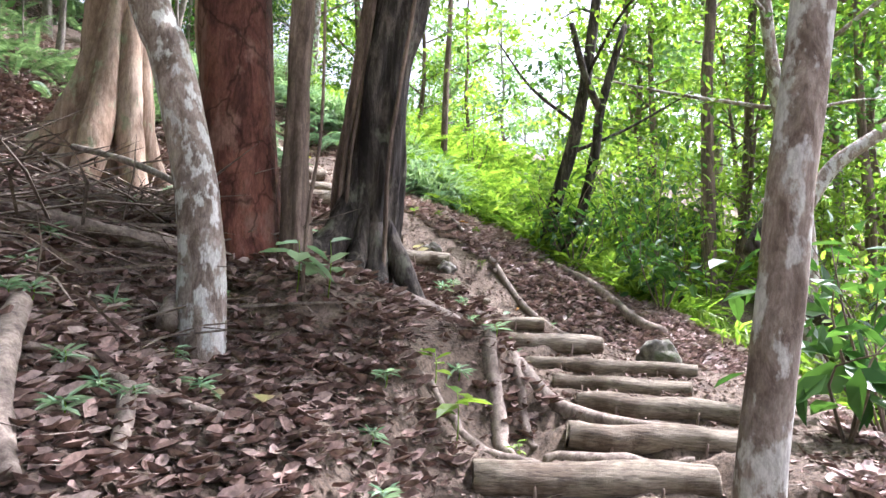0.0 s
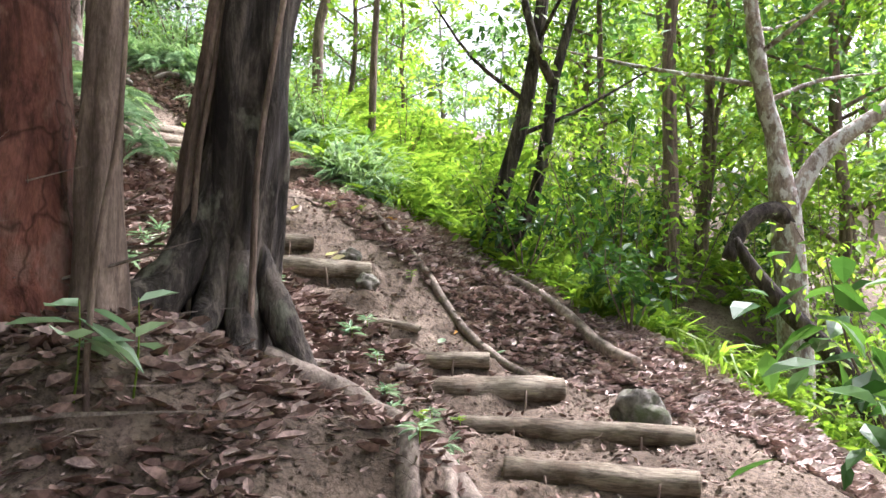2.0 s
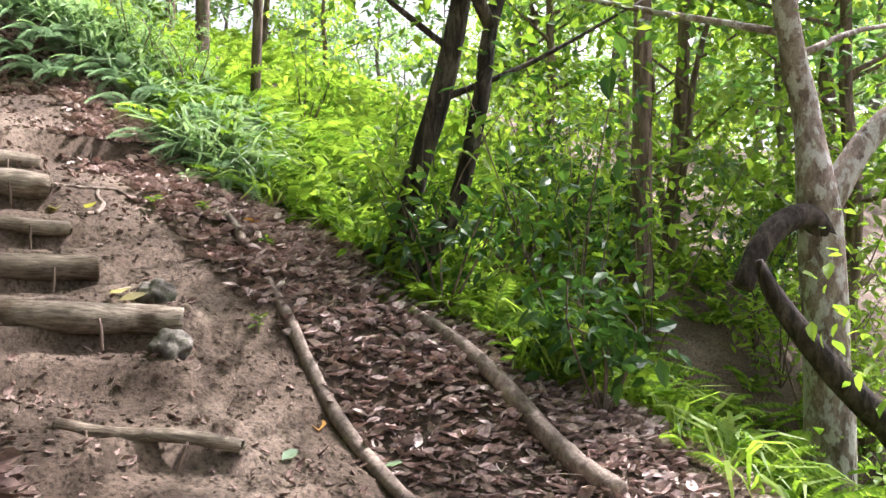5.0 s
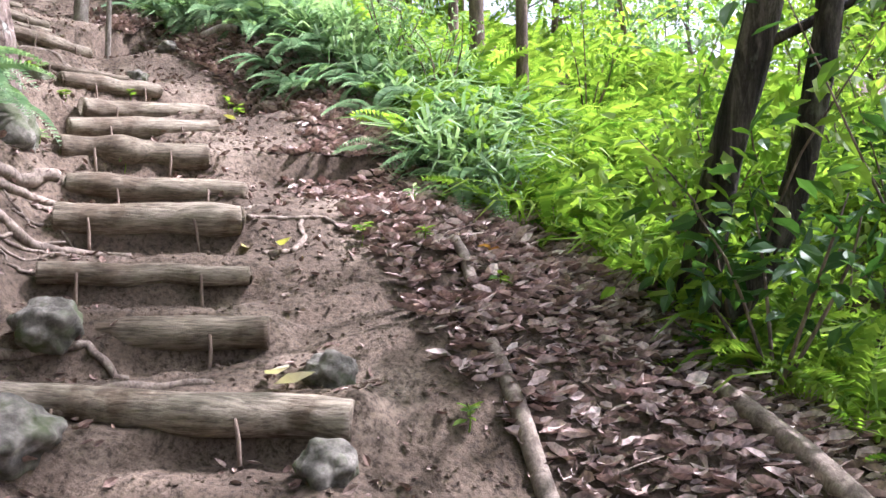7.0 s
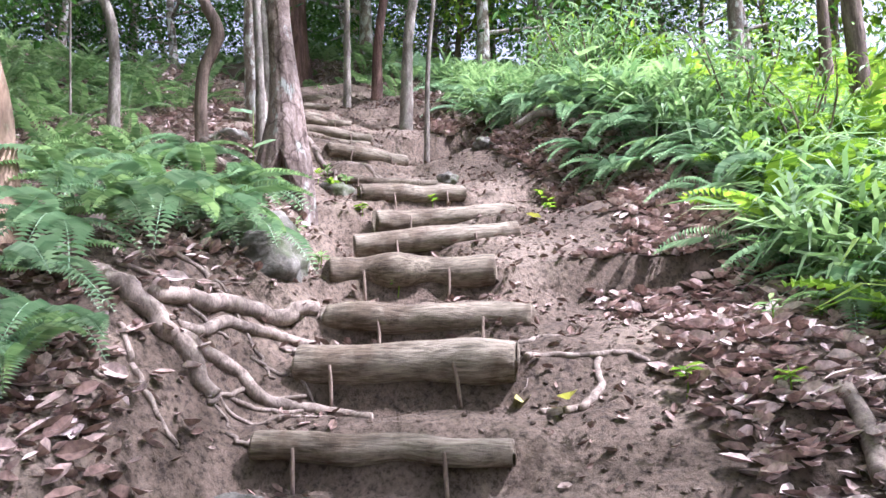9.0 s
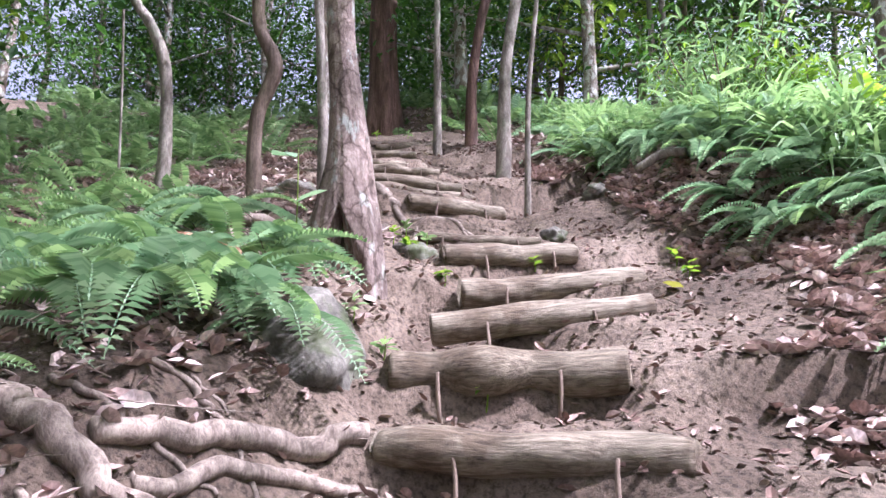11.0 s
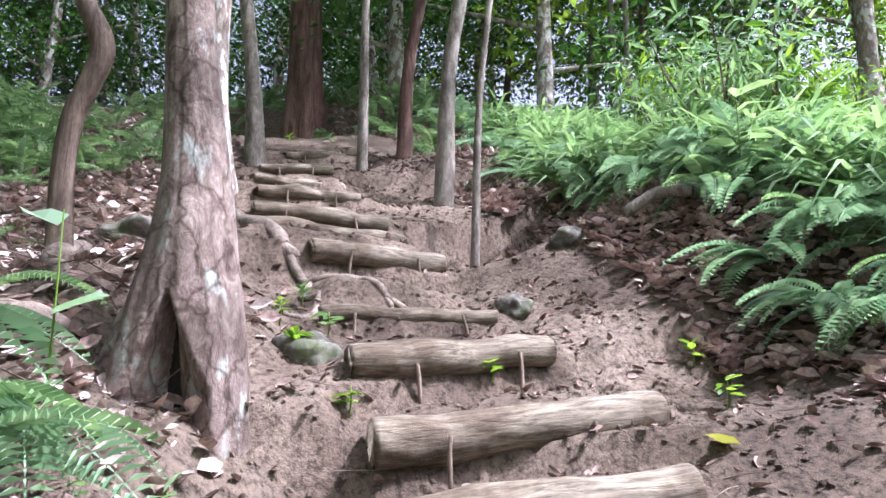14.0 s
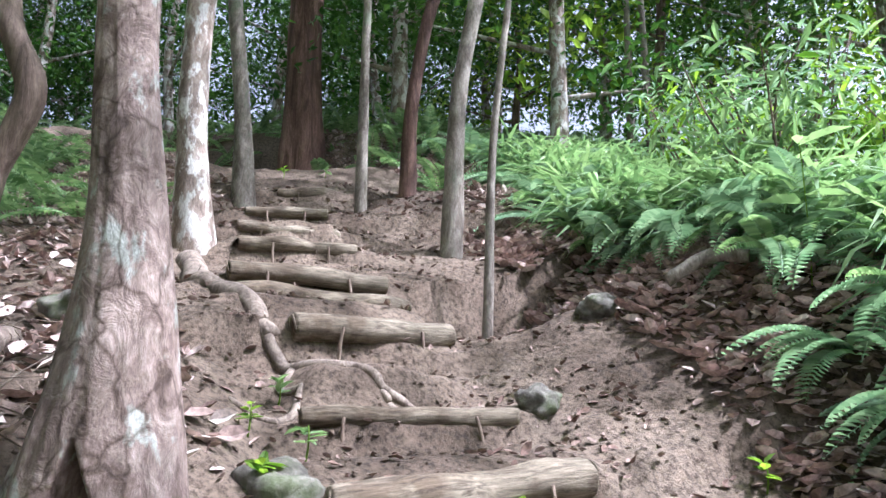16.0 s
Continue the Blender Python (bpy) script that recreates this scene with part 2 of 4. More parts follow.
def tube(pts, n=16, sides=12, rough=0.06, lobes=0, amp=0.0, lobe_fade=1e9, seed=0, cap=True, ridge=0.0):
    """A swept tube. pts: (x, y, z, radius). lobes: ridges along it, which fade with the distance from its start."""
    P = spline(pts, n)
    C, R = P[:, :3], np.maximum(P[:, 3], 0.002)
    T = np.gradient(C, axis=0)
    T /= np.linalg.norm(T, axis=1)[:, None] + 1e-9
    ref = np.array([1.0, 0, 0]) if abs(T[0, 0]) < 0.8 else np.array([0, 1.0, 0])
    rings, run = [], 0.0
    th = np.linspace(0, 2 * math.pi, sides, endpoint=False)
    for i in range(n):
        ref = ref - T[i] * (ref @ T[i])
        ref /= np.linalg.norm(ref) + 1e-9
        bi = np.cross(T[i], ref)
        if i:
            run += np.linalg.norm(C[i] - C[i - 1])
        r = R[i] * (1 + rough * 2 * vnoise(np.cos(th) * 1.7 + 40 + seed * 7.3, np.sin(th) * 1.7 + 40 + run * 3.1 / max(R[0], 0.03) * 0.25))
        if ridge:
            r = r * (1 + ridge * 2 * (vnoise(th * 3.2 + 60 + seed, np.full(sides, run * 1.3 + seed)) * smooth(0, .5, th) * (1 - smooth(5.78, 6.28, th)) + 0.5 * vnoise(np.cos(th) * 6 + 90, np.sin(th) * 6 + 90 + run * 4)))
        if lobes:
            r = r * (1 + amp * math.exp(-run / lobe_fade) * np.cos(lobes * th + seed + 0.6 * math.sin(run * 2)))
        rings.append(C[i] + np.outer(np.cos(th) * r, ref) + np.outer(np.sin(th) * r, bi))
    V = np.vstack(rings)
    idx = np.arange(n * sides).reshape(n, sides)
    a, b = idx[:-1], idx[1:]
    F = np.stack([a, np.roll(a, -1, 1), np.roll(b, -1, 1), b], -1).reshape(-1, 4)
    if cap:
        k = len(V)
        V = np.vstack([V, C[:1], C[-1:]])
        tri_lo = np.stack([np.roll(idx[0], -1), idx[0], np.full(sides, k)], -1)
        tri_hi = np.stack([idx[-1], np.roll(idx[-1], -1), np.full(sides, k + 1)], -1)
        quads = np.concatenate([F[:, [0, 1, 2]], F[:, [0, 2, 3]]])
        F = np.concatenate([quads, tri_lo, tri_hi])
    else:
        F = np.concatenate([F[:, [0, 1, 2]], F[:, [0, 2, 3]]])
    return V, F


# leaf shapes along +x, unit length, normal +z
LEAF_V = np.array([[0, 0, 0], [0.35, 0.24, 0.05], [0.35, -0.24, 0.05], [0.72, 0.17, 0.02], [0.72, -0.17, 0.02], [1.0, 0, -0.12], [0.4, 0, -0.03]])
LEAF_F = np.array([[0, 6, 1], [0, 2, 6], [6, 3, 1], [6, 5, 3], [6, 2, 4], [6, 4, 5]])
DIA_V = np.array([[0, 0, 0], [0.45, 0.25, 0.04], [1, 0, -0.05], [0.45, -0.25, 0.04]])
DIA_F = np.array([[0, 3, 2], [0, 2, 1]])
DEAD_V = np.array([[0, 0, 0], [0.28, 0.25, 0.16], [0.33, -0.27, 0.10], [0.72, 0.24, 0.21], [0.68, -0.20, 0.12], [1.0, 0.05, 0.16], [0.5, 0.02, -0.03]])


def frond(pairs, droop, width=0.2):
    V, F = [], []
    u = np.linspace(0.06, 1, pairs)
    x, z = u - 0.12 * u ** 3, 0.30 * u - droop * u ** 2
    for i in range(pairs):
        w = width * (math.sin(math.pi * min(1, u[i] * 0.88 + 0.12)) ** 0.7 + 0.05)
        for s in (1, -1):
            k = len(V)
            h = 0.42 / pairs
            V += [(x[i], 0, z[i]), (x[i] - h * 0.4 + 0.3 * w, s * w * 0.45, z[i] + 0.015), (x[i] + 0.42 * w, s * w, z[i] - 0.05 * w / width), (x[i] + 2.0 * h + 0.22 * w, s * w * 0.4, z[i] + 0.005)]
            F += [(k, k + 1, k + 2), (k, k + 2, k + 3)]
    for i in range(pairs - 1):
        k = len(V)
        V += [(x[i], 0.008, z[i] + 0.002), (x[i], -0.008, z[i] + 0.002), (x[i + 1], 0, z[i + 1] + 0.002)]
        F += [(k, k + 1, k + 2)]
    return np.array(V), np.array(F)


def basis_from(yaw, pitch, roll):
    cy, sy, cp, sp, cr, sr = np.cos(yaw), np.sin(yaw), np.cos(pitch), np.sin(pitch), np.cos(roll), np.sin(roll)
    X = np.stack([cy * cp, sy * cp, sp], -1)
    Y0 = np.stack([-sy, cy, 0 * cy], -1)
    Z0 = np.cross(X, Y0)
    Y = Y0 * cr[:, None] + Z0 * sr[:, None]
    return np.stack([X, Y, np.cross(X, Y)], -2)


def scatter(TV, TF, at, size, yaw, pitch, roll):
    B = basis_from(yaw, pitch, roll)
    V = np.einsum("vk,nkj->nvj", TV, B) * np.asarray(size)[:, None, None] + at[:, None, :]
    F = TF[None] + (np.arange(len(at)) * len(TV))[:, None, None]
    return V.reshape(-1, 3), F.reshape(-1, 3)


def leaf_cloud(r, at, size, spread=0.35, TV=DIA_V, TF=DIA_F, hang=-0.35):
    n = len(at)
    return scatter(TV, TF, at, size * r.uniform(1 - spread, 1 + spread, n), r.uniform(0, 2 * math.pi, n), r.normal(hang, 0.45, n), r.normal(0, 0.5, n))


# ---- ground ----
# log steps: left end, right end (x, y, height of the top), radius
LOGS_LOW = [
    (.21, 3.44, .93, 1.25, 3.50, .93, .090), (.66, 3.76, 1.07, 1.55, 3.74, 1.05, .065), (.80, 4.42, 1.15, 1.62, 4.22, 1.13, .060),
    (.77, 5.25, 1.21, 1.62, 5.05, 1.19, .065), (.60, 6.00, 1.29, 1.87, 5.77, 1.27, .062), (.33, 6.45, 1.46, 1.33, 6.62, 1.45, .080),
    (.03, 6.88, 1.61, .87, 6.78, 1.60, .060), (-.30, 7.15, 1.86, .40, 7.20, 1.76, .030), (-1.25, 7.72, 2.31, .0, 7.97, 2.25, .075),
    (-1.42, 8.05, 2.50, -.52, 8.36, 2.50, .072), (-1.52, 8.22, 2.73, -.79, 8.68, 2.70, .048), (-1.78, 8.60, 3.02, -1.05, 9.05, 3.01, .085)]
LOGS_HIGH = [
    (-1.98, 8.90, 3.20, -1.24, 9.41, 3.17, .066), (-2.22, 9.11, 3.45, -1.66, 9.69, 3.45, .082), (-2.57, 9.57, 3.65, -2.03, 10.37, 3.74, .070),
    (-2.76, 9.90, 3.86, -2.32, 10.71, 3.93, .075), (-3.05, 10.03, 4.09, -2.79, 10.76, 4.14, .062), (-3.59, 10.29, 4.29, -3.24, 10.97, 4.29, .036),
    (-3.98, 10.50, 4.66, -3.90, 11.28, 4.67, .058), (-4.36, 10.46, 4.83, -4.17, 11.25, 4.81, .046), (-4.52, 10.50, 4.95, -4.32, 11.25, 4.94, .046),
    (-5.00, 10.80, 5.20, -4.76, 11.40, 5.20, .042), (-5.35, 10.98, 5.38, -5.10, 11.52, 5.36, .036), (-5.65, 11.20, 5.56, -5.35, 11.62, 5.56, .036),
    (-6.42, 11.90, 5.99, -6.02, 12.36, 5.99, .055)]
LOGS = LOGS_LOW + LOGS_HIGH
# the trail's middle line: before the steps, at each step, and past them
TRAIL = np.array([(0.1, -9, -1.9), (0.15, -3, -0.62), (0.3, 0, 0.12), (0.45, 1.8, 0.52), (0.6, 2.9, 0.78)]
                 + [((a + d) / 2, (b + e) / 2, (c + f) / 2) for a, b, c, d, e, f, g in LOGS] + [(-7.2, 12.5, 6.3), (-8.6, 12.3, 6.8), (-11, 11.3, 7.3)])
FIRST, LAST = 5, 5 + len(LOGS) - 1


def hill(x, y):
    z = 0.2301 - 0.3558 * x + 0.2588 * y + 0.0059 * x * x + 0.0016 * x * y + 0.0018 * y * y
    for cx, cy, r, h in ((-0.62, 4.2, 0.6, 0.24), (-1.05, 3.55, 0.55, -0.24), (-3.45, 9.25, 0.7, 0.28), (-2.55, 7.9, 0.6, 0.28), (-3.0, 13.2, 1.0, 0.25), (-5.4, 12.6, 0.7, 0.2), (-1.8, 12.8, 0.9, 0.25), (0.6, 8.6, 0.8, -0.1), (-2.6, 5.3, 0.9, -0.1)):
        z = z + h * np.exp(-((x - cx) ** 2 + (y - cy) ** 2) / (r * r))
    z = np.where(z > 7, 7 + 1.6 * np.tanh((z - 7) / 1.6), z)
    return np.where(z < -2, -2 + 5 * np.tanh((z + 2) / 5), z)


def along(x, y):
    """Distance from the trail's middle line, the side (+: right of it), the segment and how far along it."""
    best = np.full(x.shape, 1e9)
    side, seg, frac = np.zeros(x.shape), np.zeros(x.shape, int), np.zeros(x.shape)
    for i in range(len(TRAIL) - 1):
        ax, ay, _ = TRAIL[i]
        dx, dy = TRAIL[i + 1][:2] - TRAIL[i][:2]
        u = np.clip(((x - ax) * dx + (y - ay) * dy) / (dx * dx + dy * dy), 0, 1)
        ex, ey = x - ax - u * dx, y - ay - u * dy
        d = np.hypot(ex, ey)
        m = d < best
        best, seg, frac = np.where(m, d, best), np.where(m, i, seg), np.where(m, u, frac)
        side = np.where(m, np.sign(dy * ex - dx * ey), side)
    return best, side, seg, frac


def gz(x, y):
    x, y = np.asarray(x, dtype=float), np.asarray(y, dtype=float)
    d, side, seg, u = along(x, y)
    z0, z1 = TRAIL[seg, 2], TRAIL[np.minimum(seg + 1, len(TRAIL) - 1), 2]
    line = z0 + (z1 - z0) * u - 0.10
    stepped = (seg >= FIRST) & (seg < LAST)
    tread = z0 - 0.035 + (z1 - z0) * np.where(u < 0.72, 0.42 * u, 0.30 + 0.70 * smooth(0.72, 1.0, u)) - 0.10 * smooth(0.55, 0.8, u) * (1 - smooth(0.86, 1.0, u))
    tread = np.where(stepped, tread, line)
    w = np.where(side > 0, 1 - smooth(0.9, 1.9, d), 1 - smooth(0.45, 0.95, d))
    z = hill(x, y) * (1 - w) + line * w
    ws = 1 - smooth(0.36, 0.56, d + 0.25 * vnoise(x * 2.3, y * 2.3))
    z = z * (1 - ws) + tread * ws
    z = z - 1.05 * smooth(2.1, 4.6, d) * (side > 0) * (1 - smooth(9.8, 12.0, y)) * smooth(3.0, 5.0, y)
    far = smooth(0.3, 1.0, d)
    z = z + (0.10 * vnoise(x * 1.1, y * 1.1) + 0.05 * vnoise(x * 2.9 + 9, y * 2.9)) * far
    for lx, ly, lz, rx, ry, rz, q in LOGS:
        L = math.hypot(rx - lx, ry - ly)
        ux, uy = (rx - lx) / L, (ry - ly) / L
        p, back = (x - lx) * ux + (y - ly) * uy, -(x - lx) * uy + (y - ly) * ux
        top = lz + (rz - lz) * np.clip(p / L, 0, 1)
        m = smooth(-0.16, 0.0, p) * (1 - smooth(L, L + 0.16, p))
        front = m * smooth(-0.42, -0.26, back) * (1 - smooth(-0.02, 0.03, back))
        z = z + (np.clip(z, top - 2.1 * q - 0.09, top - 1.6 * q) - z) * front
        behind = m * smooth(-0.02, 0.03, back) * (1 - smooth(0.14, 0.30, back))
        z = z + (np.clip(z, top - 0.05, top - 0.015) - z) * behind
    for cx, cy, r, up in ((-3.20, 9.46, 0.30, -.30), (-2.60, 9.72, 0.35, -0.14), (-3.72, 11.15, 0.30, -0.08), (0.30, 4.20, 0.30, 0.22), (-0.75, 3.95, 0.35, 0.05), (0.2, 8.6, 0.55, 0.2), (-3.0, 12.0, 0.7, 0.32), (0.02, 3.6, 0.3, 0.1), (-0.5, 3.85, 0.2, -0.12), (-7.3, 13.4, 1.2, 0.4), (-1.6, 11.9, 0.8, 0.15)):
        z = z + up * np.exp(-((x - cx) ** 2 + (y - cy) ** 2) / (r * r))
    return z + 0.026 * vnoise(x * 7, y * 7) + 0.022 * vnoise(x * 15, y * 15) + 0.012 * vnoise(x * 31, y * 31)


def gp(x, y, up=0.0):
    return np.array([x, y, float(gz(np.array([x]), np.array([y]))[0]) + up])


def axis_line(lo, hi, step, far_lo, far_hi):
    mid = np.arange(lo, hi, step)
    a = lo - np.cumsum(step * 1.16 ** np.arange(1, 60))
    b = mid[-1] + np.cumsum(step * 1.16 ** np.arange(1, 60))
    return np.concatenate([a[a > far_lo][::-1], mid, b[b < far_hi]])


gx, gy = axis_line(-7.5, 3.6, 0.045, -130, 130), axis_line(0.2, 14.0, 0.045, -90, 130)
GX, GY = np.meshgrid(gx, gy)
GZ = gz(GX, GY)
idx = np.arange(GX.size).reshape(GX.shape)
quads = np.stack([idx[:-1, :-1], idx[:-1, 1:], idx[1:, 1:], idx[1:, :-1]], -1).reshape(-1, 4)
ground = new("ground", as_mesh("ground", np.stack([GX, GY, GZ], -1).reshape(-1, 3), quads, DIRT))
tagged(ground, "trodden brown forest soil rising up a wooded hillside", "ground", kind="structure")


# ---- log steps ----
STAKE = as_mesh("stake", *tube([(0, 0, -0.17, 0.007), (0.004, 0, -0.07, 0.008), (0, 0.003, 0.0, 0.006)], 5, 7, 0.15), BARK_BROWN)
for k, (ax, ay, az_, bx, by, bz, rad) in enumerate(LOGS):
    a, b = Vector((ax, ay, az_ - rad)), Vector((bx, by, bz - rad))
    length = (b - a).length
    m = (b - a).to_track_quat("X", "Z").to_matrix().to_4x4()
    m.translation = (a + b) / 2
    r = np.random.default_rng(100 + k)
    h = length / 2
    pts = [(-h, 0, 0, rad * 0.86), (-h + 0.012, 0, 0, rad * 0.98)]
    for u in (-0.6, -0.2, 0.2, 0.6):
        pts.append((u * h, r.normal(0, 0.012), r.normal(0, 0.007), rad * r.uniform(0.92, 1.10)))
    pts += [(h - 0.012, 0, 0, rad * 0.96), (h, 0, 0, rad * 0.85)]
    step = new("log_step", as_mesh("log", *tube(pts, 24, 18, 0.07, seed=k), WOOD))
    step.matrix_world = m
    tagged(step, "weathered grey-brown log pegged across the earth trail as a step", "log step", "log steps up the trail")
    for u in (-0.55 + r.uniform(-0.1, 0.1), 0.5 + r.uniform(-0.1, 0.1)):
        s = part("stake", STAKE, step, "rough wooden peg")
        s.location = (u * h, -rad - 0.009, 0.05 * rad)
        s.rotation_euler = (r.normal(0, 0.08), r.normal(0, 0.08), r.uniform(0, 6))


# ---- trees beside the trail ----
# gaps in the canopy: sun patches on the ground (x, y, z, radius)
SUN_TO = np.array([math.sin(az) * math.cos(el), math.cos(az) * math.cos(el), math.sin(el)])
GAPS = ((-.70, 9.30, 2.92, .42), (-.15, 8.65, 2.65, .30), (-1.05, 9.95, 3.15, .25), (.75, 6.80, 1.55, .30), (1.05, 3.80, 1.0, .50), (-2.50, 9.63, 3.65, .16), (-.40, 7.75, 2.2, .3))


def crown_leaves(r, tips, n, size, spread, TV=DIA_V, TF=DIA_F, base=None):
    at = np.asarray(tips)[r.integers(0, len(tips), n)] + np.clip(r.normal(0, 1, (n, 3)), -1.7, 1.7) * np.array([spread, spread, spread * 0.6])
    if base is not None:
        for x, y, z, q in GAPS:
            away = at + base - np.array([x, y, z])
            away -= np.outer(away @ SUN_TO, SUN_TO)
            at = at[np.linalg.norm(away, axis=1) > q]
    return leaf_cloud(r, at, size, 0.4, TV, TF)


def tree(path, bark, label, height=7.0, sides=14, lobes=0, amp=0.0, fade=0.6, rough=0.07, leaves=500, leaf=LEAF, size=0.12, limbs=5, crown_from=0.62, spread=0.55, seed=1, category="tree", flare=1.35, group="trees beside the trail", reach=1.6, ridge=0.0):
    """path: (x, y, z, radius) up the trunk as far as it shows; it is carried on to the height given, with limbs and a crown."""
    r = np.random.default_rng(seed)
    P = np.array(path, dtype=float)
    base = gp(P[0, 0], P[0, 1])
    P[:, :3] -= base
    P[0, 2] = -0.42
    pts = [tuple(P[0, :3]) + (P[0, 3] * flare,)] + [tuple(P[0, :3] + (P[1, :3] - P[0, :3]) * 0.42) + (P[0, 3] * (1 + (flare - 1) * 0.3),)] + [tuple(p) for p in P[1:]]
    lean = (P[-1, :3] - P[-2, :3]) / max(P[-1, 2] - P[-2, 2], 0.1)
    top, rad = P[-1, :3].copy(), P[-1, 3]
    while top[2] < height:
        dz = min(1.3, height - top[2] + 0.01)
        lean = lean * 0.75 + np.array([*r.normal(0, 0.06, 2), 1.0]) * 0.25
        top = top + lean * dz
        rad = max(rad * 0.86, 0.012)
        pts.append((*top, rad))
    t = thing("tree", base, label, category, group)
    n = int(16 + 6 * len(pts)) * (4 if sides > 100 else 2 if sides > 50 else 1)
    part("trunk", as_mesh("trunk", *tube(pts, n, sides, rough, lobes, amp, fade, seed, True, ridge), bark), t)
    S = spline(pts, 60)
    tips = []
    for k in range(limbs):
        s = S[int(60 * min(0.97, crown_from + (1 - crown_from) * (k + 0.5) / limbs))]
        a, up = 2.4 * k + r.uniform(0, 1), r.uniform(0.15, 0.7)
        L = reach * r.uniform(0.6, 1.1)
        d = np.array([math.cos(a), math.sin(a), up])
        bend = s[:3] + d * L * 0.5 + np.array([0, 0, 0.05])
        tip = s[:3] + d * L + r.normal(0, 0.12, 3)
        r0 = max(0.35 * s[3], 0.01)
        part("branch", as_mesh("branch", *tube([(*s[:3], r0), (*bend, r0 * 0.7), (*tip, r0 * 0.3)], 7, 7, 0.08), bark), t)
        tips += [bend, tip, tip + d * 0.3]
    tips.append(S[-1, :3])
    if leaves:
        part("crown", as_mesh("crown", *crown_leaves(r, tips, leaves, size, spread, base=base), leaf, False), t, "loose crown of green leaves")
    return t, base


def limb(t, base, pts, bark, sides=10, rough=0.08, name="branch", n=16):
    return part(name, as_mesh(name, *tube([(x - base[0], y - base[1], z - base[2], q) for x, y, z, q in pts], n, sides, rough, seed=int(abs(pts[0][0]) * 10)), bark), t)


# crowns mostly above the view; leaf counts raised to shade trail and bank
tree([(-1.03, 3.63, 1.34, .112), (-1.10, 3.63, 1.93, .103), (-1.20, 3.63, 2.42, .10), (-1.31, 3.63, 2.78, .098), (-1.42, 3.62, 3.03, .095)], BARK_GREY, "slender grey tree with lichen patches and a bent trunk", 7.5, 20, seed=2, flare=1.1, rough=.05, leaves=3600, ridge=.02, reach=2.2, spread=.8)
tree([(-1.12, 4.49, 1.81, .225), (-1.21, 4.48, 2.71, .216), (-1.26, 4.48, 3.41, .21)], BARK_RED, "stout tree with smooth flaking red-brown bark", 8, 32, 5, .05, 1.5, .04, seed=3, flare=1.15, leaves=4500, ridge=.03, reach=2.4, spread=.8)
tree([(-.80, 4.42, 1.77, .072), (-.84, 4.42, 2.51, .068), (-.84, 4.42, 3.34, .066)], BARK_BROWN, "thin brown tree with ridged bark and a split foot", 6.5, 24, 4, .22, 1.2, .09, seed=4, ridge=.08, flare=2.0, leaves=350)
dark, dark_base = tree([(-.46, 4.95, 1.74, .20), (-.47, 4.95, 2.10, .185), (-.44, 4.95, 2.48, .18), (-.40, 4.95, 3.14, .185), (-.30, 4.95, 3.67, .18)], BARK_DARK, "gnarled dark tree with fluted trunk and spreading roots", 8, 64, 6, .13, 3.0, .13, seed=5, flare=1.15, leaves=4500, ridge=.13, reach=2.4, spread=.8)
for a, L, q, up in ((-2.3, .62, .11, .62), (-1.2, .34, .07, .40), (-.35, .42, .07, .35), (2.9, .45, .09, .45), (-1.75, .40, .06, .50), (1.2, .4, .08, .4)):
    dx, dy = math.cos(a), math.sin(a)
    bx, by, bz = dark_base
    limb(dark, dark_base, [(bx + dx * .08, by + dy * .08, bz + up * 1.5, q * .45), (bx + dx * .15, by + dy * .15, bz + up * .8, q * .8), (bx + dx * L * .55, by + dy * L * .55, bz + up * .30, q), (*gp(bx + dx * L * .85, by + dy * L * .85, .02), q * .8), (*gp(bx + dx * L * 1.2, by + dy * L * 1.2, -.06), q * .5)], BARK_DARK, 14, .12, "buttress", 22)
for a, q, lean in ((-2.75, .030, .05), (-2.45, .018, .03), (-2.1, .012, -.02), (-1.1, .014, .06), (-2.95, .022, .0)):
    bx, by, bz = dark_base
    pts = [(bx + math.cos(a + lean * k) * (.26 - .02 * min(k, 3)) + .05 * max(k - 2, 0) * .9, by + math.sin(a + lean * k) * (.26 - .02 * min(k, 3)), bz - .1 + .42 * k, q) for k in range(7)]
    limb(dark, dark_base, pts, BARK_BROWN, 8, .14, "climbing_stem", 30)
# bough above the view, added to keep the sun off the bank
bough = [(1.2, 5.0, 5.5), (1.7, 5.4, 5.9), (2.1, 5.9, 6.3), (.7, 4.4, 5.4), (1.5, 4.6, 5.8), (.4, 5.0, 5.2), (1.0, 3.9, 5.6)]
for tip in bough:
    limb(dark, dark_base, [(-.2, 4.95, 4.6, .05), ((tip[0] - .2) / 2, (tip[1] + 4.95) / 2, 5.0, .035), (*tip, .012)], BARK_DARK, 8, .08, "branch", 10)
part("crown", as_mesh("crown", *crown_leaves(np.random.default_rng(55), np.array(bough) - dark_base, 3400, .14, .42, base=dark_base), LEAF, False), dark, "unseen leafy bough added to shade the bank")
butt, butt_base = tree([(-2.36, 5.34, 2.50, .22), (-2.38, 5.34, 2.80, .20), (-2.39, 5.34, 3.10, .19), (-2.40, 5.34, 3.72, .19)], BARK_TAN, "big tan tree with flaring buttress roots", 9, 48, 5, .16, 2.0, .08, seed=6, flare=1.2, leaves=3000, ridge=.12, reach=2.4, spread=.8)
